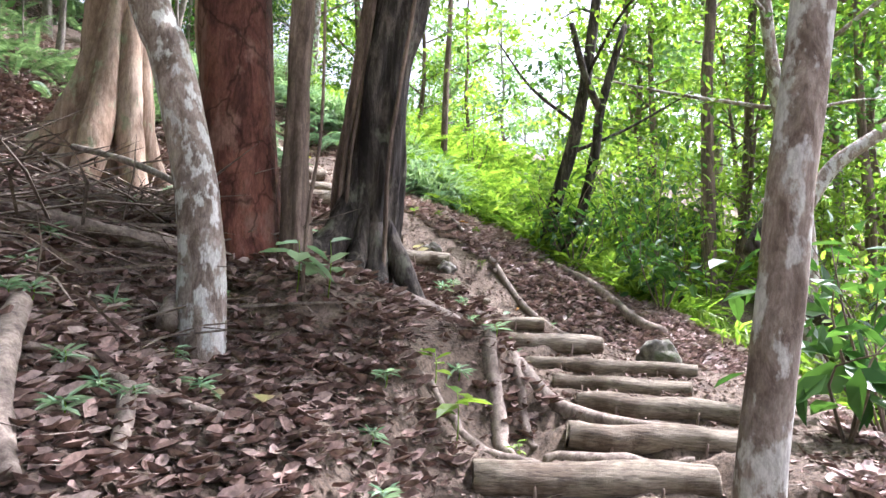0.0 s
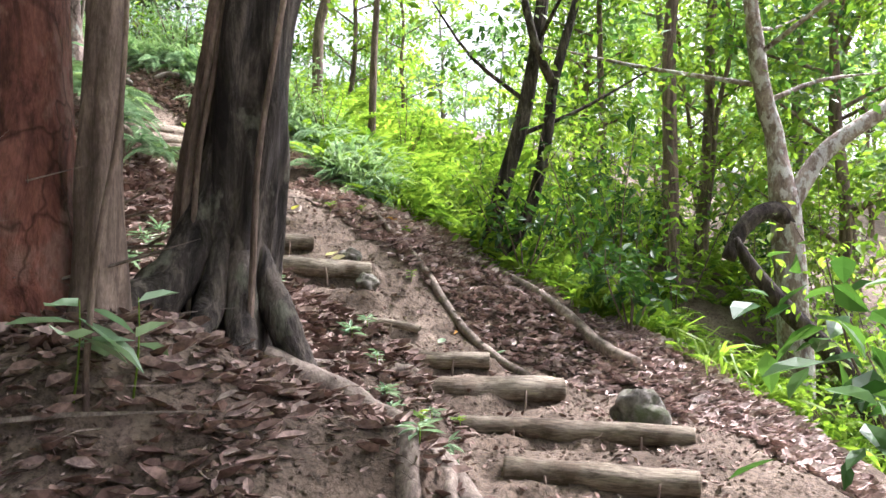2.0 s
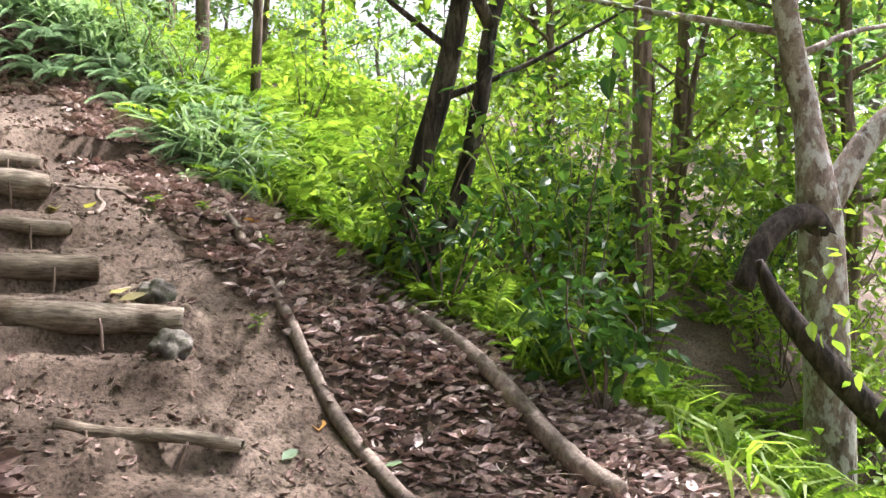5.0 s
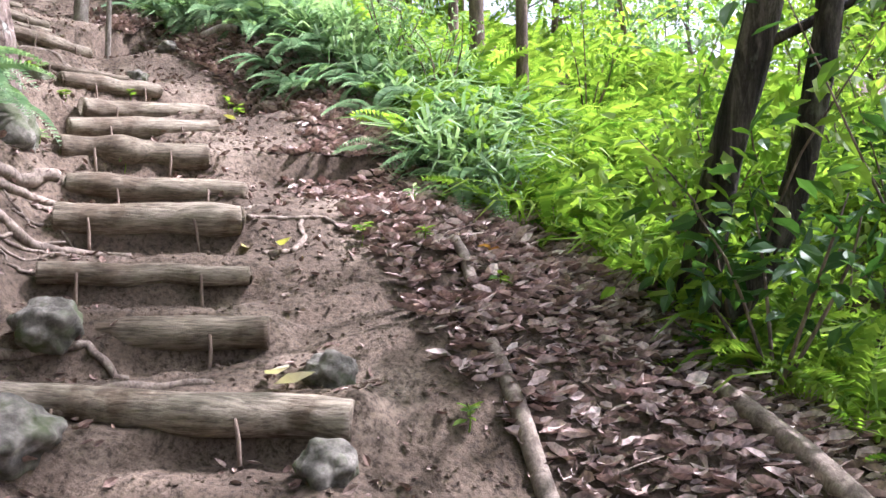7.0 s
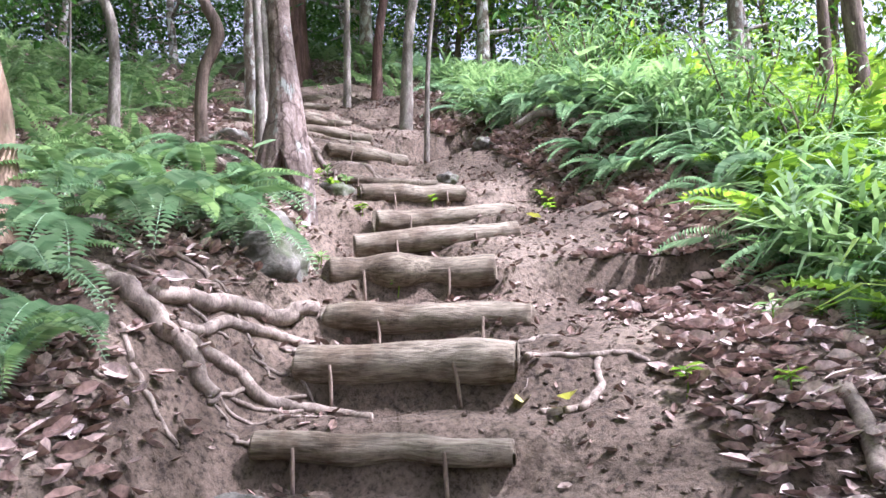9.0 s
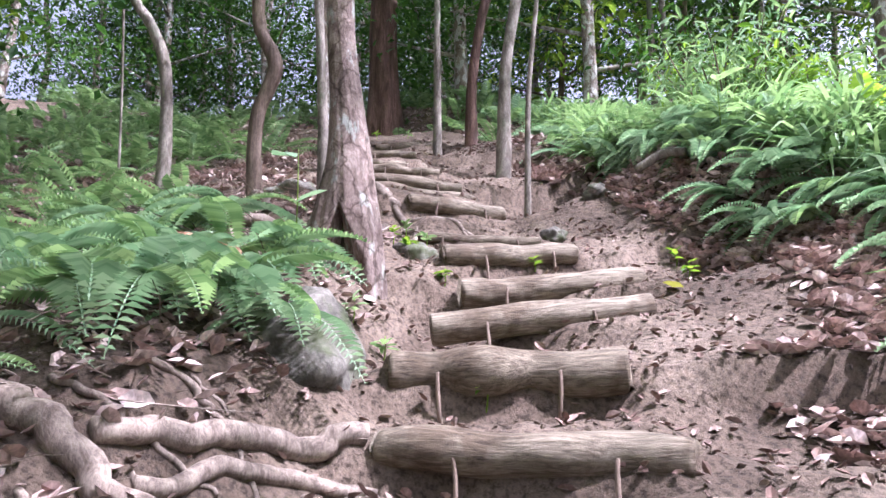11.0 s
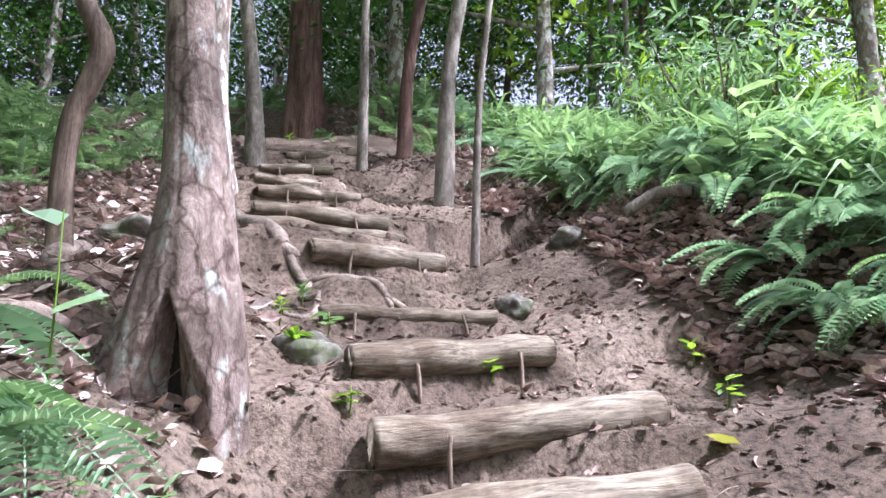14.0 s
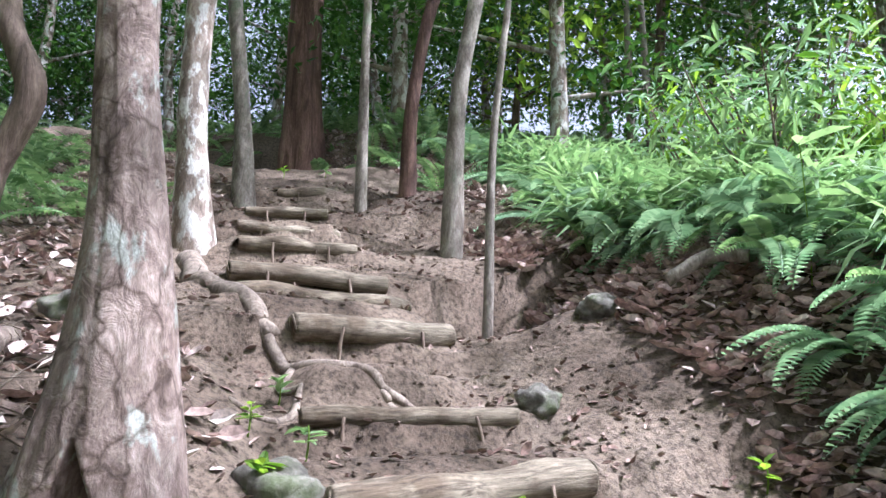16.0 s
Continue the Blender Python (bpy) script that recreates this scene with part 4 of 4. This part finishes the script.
for k, (x, y, s, n) in enumerate([(-2.62, 8.72, .46, 11), (-2.45, 8.60, .46, 10), (-2.85, 8.78, .44, 9), (-2.38, 8.32, .44, 10), (-2.62, 8.38, .44, 9), (-2.25, 8.08, .42, 10), (-2.95, 8.60, .42, 9), (-2.19, 7.80, .42, 10), (-2.02, 7.68, .36, 9), (-3.15, 8.82, .42, 8), (-2.54, 7.95, .44, 9), (-3.3, 8.5, .42, 8), (-1.80, 7.62, .30, 8), (-3.34, 8.97, .36, 7), (-1.72, 7.72, .26, 7), (-2.30, 8.72, .36, 7), (-2.70, 8.95, .36, 8), (-1.64, 7.52, .28, 7)]):
    fern(x, y, s, n, 500 + k, .12, -42)
for k, (x, y) in enumerate([(-2.35, 11.75), (-2.05, 11.6), (-2.7, 12.0), (-1.75, 11.5), (-2.2, 11.95), (-1.7, 11.75), (-3.2, 12.2), (-1.3, 11.5), (-2.9, 12.4), (-2.5, 12.25)]):
    fern(x, y, .36, 10, 560 + k, .10, -115)
for k in range(40):
    while True:
        x, y = rb.uniform(-6, .2), rb.uniform(9.6, 14)
        d, sd, _, _ = along(np.array([x]), np.array([y]))
        if sd[0] > 0 and 1.6 < d[0] < 2.7:
            break
    fern(x, y, rb.uniform(.26, .42), 9, 600 + k, .03, -60 if k % 2 else None)


# ---- rocks ----
def rock(x, y, size, seed, up, label, squash=.75):
    bm = bmesh.new()
    bmesh.ops.create_icosphere(bm, subdivisions=4, radius=1)
    for v in bm.verts:
        p = v.co * 1.2 + Vector((seed * 3.1, seed, 0))
        v.co *= 1 + .34 * noise.noise(p) + .20 * noise.noise(p * 2.0) + .07 * noise.noise(p * 6) + .03 * noise.noise(p * 13)
        v.co = Vector((v.co.x * size[0], v.co.y * size[1], v.co.z * size[2]))
    me = bpy.data.meshes.new("rock")
    bm.to_mesh(me)
    bm.free()
    me.polygons.foreach_set("use_smooth", np.full(len(me.polygons), True))
    me.materials.append(STONE)
    ob = new("rock", me)
    ob.location = gp(x, y, up)
    ob.rotation_euler = (0, 0, seed)
    return tagged(ob, label, "rock", "rocks by the trail")


rock(-2.40, 8.86, (.22, .22, .22), 1, -.05, "mossy grey boulder under the ferns")
rock(-1.24, 7.96, (.13, .12, .11), 2, .05, "small mossy rock beside a log step")
rock(-.18, 8.22, (.11, .10, .08), 3, .03, "squarish mossy stone beside a log step")
rock(.0, 7.80, (.10, .09, .09), 4, .03, "squarish mossy stone under a log step")
rock(-.92, 7.48, (.17, .14, .11), 5, .0, "mossy rock at the trail's edge")
rock(1.68, 6.08, (.17, .10, .16), 12, .10, "angular stone at the end of a log step")
rock(-3.28, 10.0, (.13, .11, .10), 7, -.03, "mossy grey rock beside the log step")
rock(-3.25, 11.12, (.09, .08, .07), 8, .02, "small rock at the end of a log step")
rock(-4.5, 9.9, (.2, .16, .1), 9, .02, "low grey rock on the forest floor")
rock(-3.4, 11.75, (.1, .09, .07), 10, .02, "small rock in the bank")


# ---- roots ----
def root(pts, label="exposed grey-brown tree root across the trail", lift=-.05):
    r = np.random.default_rng(int(abs(pts[0][0] * 100 + pts[1][1] * 10)))
    S = spline(pts, 16)
    S[1:-1, :2] += r.normal(0, .009, (14, 2))
    S[:, 2] *= .82 * r.uniform(.95, 1.05, 16)
    z = gz(S[:, 0], S[:, 1])
    z = np.convolve(np.pad(z, 1, "edge"), (.25, .5, .25), "valid")
    P = [(x, y, k + q * lift, q) for (x, y, q), k in zip(S, z)]
    ob = new("root", as_mesh("root", *tube(P, 40, 12, .05, seed=len(pts)), ROOT))
    return tagged(ob, label, "root", "exposed roots")


root([(-.30, 4.78, .09), (-.05, 4.82, .085), (.18, 4.75, .08), (.36, 4.52, .075), (.52, 4.28, .07), (.72, 4.08, .06), (.98, 3.88, .045), (1.2, 3.78, .03)], "thick grey-brown root winding down beside the log steps", .1)
root([(.20, 4.70, .05), (.26, 4.42, .055), (.31, 4.12, .055), (.36, 3.85, .05), (.45, 3.65, .03)], "thick grey-brown root winding down beside the log steps", -.15)
root([(.36, 4.52, .04), (.42, 4.25, .035), (.47, 4.02, .03), (.52, 3.8, .02)])
root([(-.05, 3.75, .03), (.15, 3.70, .035), (.35, 3.62, .04), (.5, 3.5, .03)])
root([(.55, 3.7, .05), (.8, 3.6, .045), (1.05, 3.62, .035), (1.2, 3.6, .02)])
root([(-.3, 4.9, .04), (.1, 5.3, .035), (.4, 5.7, .03), (.7, 5.9, .02)])
root([(-2.12, 7.80, .062), (-2.02, 7.89, .056), (-1.91, 7.98, .050), (-1.84, 8.07, .046), (-1.79, 8.14, .042), (-1.74, 8.20, .034)], "thick forked root bending down the bank", .5)
root([(-1.93, 8.05, .040), (-1.97, 8.25, .046), (-2.03, 8.45, .048), (-2.06, 8.68, .046), (-2.02, 8.86, .044)], "thick root running out from the end of a log step", .5)
root([(-1.87, 8.13, .028), (-1.94, 8.36, .034), (-1.98, 8.60, .03), (-1.92, 8.84, .022)], "grey-brown root beside a log step", .5)
root([(-1.85, 8.09, .034), (-1.84, 8.28, .034), (-1.74, 8.46, .032), (-1.60, 8.58, .028), (-1.36, 8.60, .02)], "grey-brown root running under a log step", .5)
root([(-1.73, 8.16, .012), (-1.79, 8.30, .012), (-1.78, 8.44, .012), (-1.69, 8.56, .009)], "thin exposed root looping over the earth", 1.0)
root([(-1.45, 7.75, .024), (-1.30, 7.90, .026), (-1.12, 8.02, .022), (-.95, 8.06, .014)], "exposed root behind a log step", .6)
root([(-1.02, 9.08, .018), (-.98, 9.16, .018), (-.85, 9.22, .017), (-.74, 9.30, .016), (-.62, 9.32, .010)])
root([(-.8, 9.24, .016), (-.72, 9.05, .02), (-.85, 8.92, .02)])
root([(-1.35, 9.15, .02), (-1.25, 9.12, .018), (-1.15, 9.22, .016), (-1.05, 9.35, .012)])
root([(-5.02, 10.55, .085), (-4.78, 10.46, .075), (-4.55, 10.40, .07), (-4.25, 10.42, .06), (-4.0, 10.42, .045)], "thick grey root sprawling from a tree onto the trail")
root([(-4.05, 10.40, .035), (-3.85, 10.48, .028), (-3.68, 10.62, .025), (-3.52, 10.78, .02)])
root([(-3.9, 10.46, .022), (-3.84, 10.36, .02), (-3.74, 10.40, .02), (-3.66, 10.25, .018), (-3.8, 10.14, .014)])
root([(-3.62, 10.66, .02), (-3.45, 10.72, .018), (-3.35, 10.92, .014)])
root([(-4.3, 9.6, .04), (-4.05, 9.45, .05), (-3.75, 9.3, .045), (-3.5, 9.25, .03)], "arched pale root on the forest floor", 1.0)
root([(-3.3, 9.2, .05), (-3.5, 9.0, .04), (-3.8, 8.9, .03)], "pale root on the forest floor", .8)
root([(-1.1, 7.75, .03), (-.9, 7.8, .03), (-.7, 7.95, .026), (-.55, 8.0, .02)])

rr = np.random.default_rng(61)
for k in range(26):
    x, y = rr.uniform(-2.2, -1.3), rr.uniform(7.5, 8.7)
    if x + .9 * (8.6 - y) * .5 > -1.45:
        continue
    a = rr.uniform(-.3, 1.4)
    L = rr.uniform(.15, .4)
    q = rr.uniform(.006, .016)
    root([(x, y, q), (x + L * .5 * math.cos(a) + rr.normal(0, .05), y + L * .5 * math.sin(a), q), (x + L * math.cos(a), y + L * math.sin(a) + rr.normal(0, .05), q * .6)], "thin exposed rootlet in the earth", .6)


# ---- fallen poles and branches ----
def fallen(pts, label, mat=WOOD, lift=.7):
    P = [(x, y, gp(x, y)[2] + q * lift, q) for x, y, q in pts]
    return tagged(new("fallen_branch", as_mesh("fallen_branch", *tube(P, 18, 10, .10, seed=len(label)), mat)), label, "branch", "fallen branches")


fallen([(.36, 8.56, .028), (.50, 8.35, .036), (.75, 7.92, .038), (1.02, 7.48, .036), (1.2, 7.2, .03)], "straight weathered pole lying along the trail's edge", ROOT)
fallen([(-.02, 9.42, .03), (.08, 9.25, .032), (.16, 9.05, .03)], "short weathered branch half buried in dead leaves", ROOT)
fallen([(1.22, 8.72, .04), (1.55, 8.25, .05), (1.85, 7.65, .055), (2.02, 7.25, .05)], "pale weathered pole edging the slope", ROOT)
fallen([(-2.05, 3.55, .05), (-1.7, 3.85, .05), (-1.3, 4.2, .045), (-1.0, 4.5, .03)], "thick dead branch leaning on the bank", ROOT)
fallen([(-1.42, 2.75, .045), (-1.28, 2.45, .045), (-1.08, 2.1, .04), (-.92, 1.9, .03)], "pale dead branch lying among leaves", ROOT)
fallen([(-1.2, 2.62, .02), (-.95, 2.65, .022), (-.66, 2.7, .018)], "pale stick lying among leaves", ROOT)
fallen([(-.95, 2.6, .03), (-.85, 2.35, .03), (-.78, 2.15, .02)], "short stick lying among leaves", ROOT)
fallen([(-1.6, 2.2, .015), (-1.3, 2.5, .016), (-1.0, 2.9, .012)], "thin stick lying among leaves", ROOT)
fallen([(-2.4, 4.9, .02), (-1.9, 4.6, .022), (-1.5, 4.5, .02), (-1.2, 4.7, .012)], "thin curved branch caught between the trees", BARK_PALE, 12.0)
fallen([(-1.18, 3.5, .05), (-1.22, 3.68, .05)], "short upright stump beside the grey tree", ROOT, 2.0)
fallen([(-2.64, 13.1, .03), (-2.88, 13.0, .035), (-3.15, 12.9, .03), (-3.4, 12.85, .02)], "pale bare dead branch among the ferns", BARK_PALE, 9.0)
fallen([(-3.05, 11.75, .03), (-2.9, 11.85, .032), (-2.75, 11.9, .03)], "short pale branch end sticking out of the bank", BARK_PALE, 6.0)
fallen([(-2.72, 8.72, .055), (-2.85, 8.66, .055), (-3.1, 8.55, .05)], "sawn log end with orange wood under the ferns", ORANGE_WOOD, 2.6)
fallen([(-2.9, 8.9, .012), (-2.6, 8.85, .012), (-2.3, 8.7, .008)], "thin dead twig in the ferns", BARK_BROWN, 6.0)


# ---- leaf litter, twigs and small plants ----
def litter(n, r, size, test, box, label, mat=LITTER, pitch=.25):
    P = field(n, r, test, box)
    v, f = scatter(DEAD_V, LEAF_F, P + np.array([0, 0, .008]), size * r.uniform(.5, 1.4, n), r.uniform(0, 6.28, n), r.normal(.1, pitch, n), r.normal(0, .45, n))
    return tagged(new("leaf_litter", as_mesh("leaf_litter", v, f, mat, False)), label, "leaf litter", kind="stuff")


rl = np.random.default_rng(31)
patchy = lambda x, y, cut: vnoise(x * 1.6 + 3, y * 1.6) > cut
litter(24000, rl, .08, lambda x, y, d, sd: (sd < 0) & (d > .55 + .3 * vnoise(x * 2, y * 2)) & ((x < -.1) | (vnoise(x * 1.9 + 7, y * 1.9) > -.15)), (-4.5, .6, 1.0, 7.8), "brown dead leaves strewn over the bank", BROWN_LITTER, .14)
litter(9000, rl, .035, lambda x, y, d, sd: (sd < 0) & (d > .5), (-4.0, .6, 1.0, 7.8), "crumbled bits of dead leaf on the bank", BROWN_LITTER, .2)
litter(27000, rl, .082, lambda x, y, d, sd: (sd > 0) & (d > 1.0 + .5 * vnoise(x * 2, y * 2)) & (d < 2.6), (-4.5, 3.2, 1.5, 14.5), "purplish-brown dead leaves piled along the trail's edge", LITTER, .16)
litter(21000, rl, .075, lambda x, y, d, sd: d > np.where(sd > 0, 1.02, .72) + .35 * vnoise(x * 2.1, y * 2.1), (-9, -1.2, 7.0, 16), "brown dead leaves over the forest floor")
litter(5000, rl, .042, lambda x, y, d, sd: (d < 1.3) & (d > .1) & patchy(x, y, -.2), (-6.5, 2.2, 1.5, 12.8), "scattered dead leaves on the trodden trail", BROWN_LITTER)
litter(2600, rl, .08, lambda x, y, d, sd: (d > .7), (-4, 4, .2, 3.5), "brown dead leaves over the lower bank", BROWN_LITTER, .14)

n = 1800
P = field(n, rl, lambda x, y, d, sd: ((sd < 0) & (d > .8)) | ((sd > 0) & (d > 1.2)), (-6, 3, 1.5, 13.5))
TW_V = np.array([[0, .006, 0], [0, -.003, .005], [0, -.003, -.005], [.5, .03, .03], [.5, .02, .035], [.5, .02, .025], [1, -.01, .02]])
TW_F = np.array([[0, 1, 4], [0, 4, 3], [1, 2, 5], [1, 5, 4], [2, 0, 3], [2, 3, 5], [3, 4, 6], [4, 5, 6], [5, 3, 6]])
v, f = scatter(TW_V, TW_F, P + np.array([0, 0, .02]), rl.uniform(.12, .42, n), rl.uniform(0, 6.28, n), rl.normal(.03, .12, n), rl.normal(0, .5, n))
tagged(new("twigs", as_mesh("twigs", v, f, ROOT, False)), "thin dry twigs strewn over the bank", "twigs", kind="stuff")


n = 420
P = field(n, rl, lambda x, y, d, sd: (d < 1.6), (-6.5, 2.2, 1.5, 12.8))
v, f = scatter(TW_V, TW_F, P + np.array([0, 0, .008]), rl.uniform(.06, .3, n), rl.uniform(0, 6.28, n), rl.normal(.0, .12, n), rl.normal(0, .5, n))
tagged(new("twigs", as_mesh("twigs", v, f, ROOT, False)), "small dry twigs on the trodden trail", "twigs", kind="stuff")
n = 520
P = field(n, rl, lambda x, y, d, sd: (sd < 0) & (d > 1.5), (-3.2, -1.1, 3.0, 5.6))
v, f = scatter(TW_V * np.array([1, 1.6, 1.6]), TW_F, P + np.array([0, 0, .03]), rl.uniform(.3, 1.0, n), rl.uniform(0, 6.28, n), rl.normal(.08, .2, n), rl.normal(0, .5, n))
tagged(new("brushwood", as_mesh("brushwood", v, f, ROOT, False)), "tangle of dry brushwood on the bank below the trees", "brushwood", kind="stuff")
n = 260
P = field(n, rl, lambda x, y, d, sd: (sd < 0) & (d > .9), (-4.6, -2.0, 7.4, 9.6))
v, f = scatter(TW_V, TW_F, P + np.array([0, 0, .04]), rl.uniform(.2, .5, n), rl.uniform(0, 6.28, n), rl.normal(.15, .25, n), rl.normal(0, .5, n))
tagged(new("brushwood", as_mesh("brushwood", v, f, ROOT, False)), "dry brushwood among the ferns", "brushwood", kind="stuff")


def vine(pts, label, bark=BARK_PALE):
    return tagged(new("vine", as_mesh("vine", *tube(pts, 24, 7, .1, seed=3), bark)), label, "vine", "hanging vines")


vine([(*gp(-.66, 3.95, -.03), .011), (-.67, 3.96, 1.75, .010), (-.66, 3.98, 2.1, .010), (-.62, 4.0, 2.5, .009), (-.64, 4.05, 3.2, .008), (-.70, 4.15, 4.2, .007)], "thin brown vine rising beside the brown tree", BARK_BROWN)
vine([(*gp(-5.25, 9.0, -.03), .010), (-5.3, 9.0, 5.3, .009), (-5.25, 8.95, 6.1, .009), (-5.35, 8.9, 7.2, .008)], "thin pale vine hanging in the woods")

PEB_V = np.array([[.5, 0, 0], [-.45, .1, 0], [0, .5, .05], [.05, -.45, 0], [0, 0, .38], [0, 0, -.3]])
PEB_F = np.array([[0, 2, 4], [2, 1, 4], [1, 3, 4], [3, 0, 4], [2, 0, 5], [1, 2, 5], [3, 1, 5], [0, 3, 5]])
n = 24000
P = field(n, rl, lambda x, y, d, sd: (d < 2.0), (-6.5, 3, 1.2, 12.8))
v, f = scatter(PEB_V, PEB_F, P + np.array([0, 0, .003]), .006 + .03 * rl.random(n) ** 3, rl.uniform(0, 6.28, n), rl.normal(0, .4, n), rl.normal(0, .4, n))
tagged(new("soil_crumbs", as_mesh("soil_crumbs", v, f, DIRT, False)), "crumbs and clods of dry earth on the trail", "soil", kind="stuff")


def seedling(x, y, size, n, leaf, seed, label, stem=.12, TV=LEAF_V, TF=LEAF_F):
    r = np.random.default_rng(seed)
    t = thing("seedling", gp(x, y), label, "seedling", "small plants")
    part("stem", as_mesh("stem", *tube([(0, 0, -.02, .004), (.01, .005, stem * .5, .003), (0, .01, stem, .002)], 4, 5, .05), LEAF), t)
    at = np.stack([np.zeros(n), np.zeros(n), stem * r.uniform(.45, 1, n)], -1)
    part("leaves", as_mesh("leaves", *scatter(TV, TF, at, size * r.uniform(.7, 1.2, n), np.arange(n) * 2.4 + r.uniform(0, 1, n), r.normal(.15, .3, n), r.normal(0, .2, n)), leaf, False), t)


for k in range(46):
    while True:
        x, y = rl.uniform(-2.0, .6), rl.uniform(1.8, 6.5)
        d, sd, _, _ = along(np.array([x]), np.array([y]))
        if sd[0] < 0 and d[0] > .6:
            break
    seedling(x, y, rl.uniform(.06, .10), int(rl.integers(12, 22)), FERN_PALE, 700 + k, "small grey-green seedling among dead leaves", .07, LEAF_V * np.array([1, .45, 1]), LEAF_F)
seedling(-2.55, 12.0, .2, 7, FERN, 789, "rosette of long bright green leaves above the ferns", .75)
seedling(-2.75, 9.0, .2, 2, FERN_PALE, 788, "seedling with one long pale leaf", .55)
seedling(.13, 3.55, .15, 7, LEAF, 792, "broad-leaved green seedling on the bank beside the steps", .26)
seedling(.02, 3.75, .12, 5, LEAF, 793, "broad-leaved green seedling on the bank beside the steps", .18)
seedling(-.7, 3.95, .22, 6, FERN_PALE, 790, "broad-leaved seedling at the foot of the trees", .3)
seedling(-.55, 4.02, .18, 5, FERN_PALE, 791, "broad-leaved seedling at the foot of the trees", .3)
for k, (x, y, lf) in enumerate([(.35, 4.9, LEAF), (.15, 5.3, FERN_PALE), (.42, 3.75, LEAF), (.6, 5.9, LEAF), (-.35, 9.75, FERN), (-.25, 10.0, FERN), (-.15, 9.3, LEAF), (-.45, 9.2, LEAF), (.3, 9.0, LEAF), (.35, 8.2, LEAF), (-2.55, 9.3, FERN), (-2.7, 9.25, FERN), (-3.25, 9.95, LEAF), (-3.35, 10.15, FERN), (-3.6, 10.1, LEAF), (-3.1, 9.55, FERN), (-2.95, 9.95, LEAF), (-2.85, 10.5, LEAF), (-2.2, 10.95, LEAF), (-2.5, 11.3, LEAF), (-3.75, 10.3, FERN), (-1.95, 9.3, LEAF), (-2.35, 9.8, LEAF), (-7.0, 12.3, LEAF), (-6.8, 12.6, FERN)]):
    seedling(x, y, .06, 9, lf, 800 + k, "small leafy seedling at the trail's edge", .1)


def single_leaf(x, y, size, mat, seed, label, up=.02):
    r = np.random.default_rng(seed)
    v, f = scatter(DEAD_V, LEAF_F, np.zeros((1, 3)), np.array([size]), r.uniform(0, 6.28, 1), np.array([.1]), r.normal(0, .2, 1))
    ob = new("fallen_leaf", as_mesh("fallen_leaf", v, f, mat, False))
    ob.location = gp(x, y, up)
    tagged(ob, label, "leaf", "fallen leaves")


single_leaf(.25, 9.45, .16, ORANGE, 1, "orange fallen leaf on brown litter")
single_leaf(.7, 7.75, .15, ORANGE, 2, "tan-orange fallen leaf on the trail")
single_leaf(-.33, 8.05, .16, PALE_LEAF, 3, "curled bleached leaf beside a log step")
single_leaf(-.38, 8.08, .13, PALE_LEAF, 4, "curled bleached leaf beside a log step")
single_leaf(-.6, 2.95, .15, PALE_LEAF, 5, "bleached dead leaf on the bank")
single_leaf(-.7, 2.9, .13, PALE_LEAF, 6, "bleached dead leaf on the bank")
single_leaf(-2.0, 10.6, .1, YELLOW, 7, "yellow fallen leaf by the trail")
single_leaf(-.95, 8.95, .12, YELLOW, 8, "yellow-green fallen leaf beside a log step")
single_leaf(-.8, 9.0, .13, YELLOW, 9, "yellow-green fallen leaf beside a log step")
single_leaf(1.0, 7.6, .1, FERN_PALE, 10, "pale green fallen leaf on the trail")
single_leaf(.55, 7.4, .1, FERN_PALE, 11, "pale green fallen leaf on the trail")
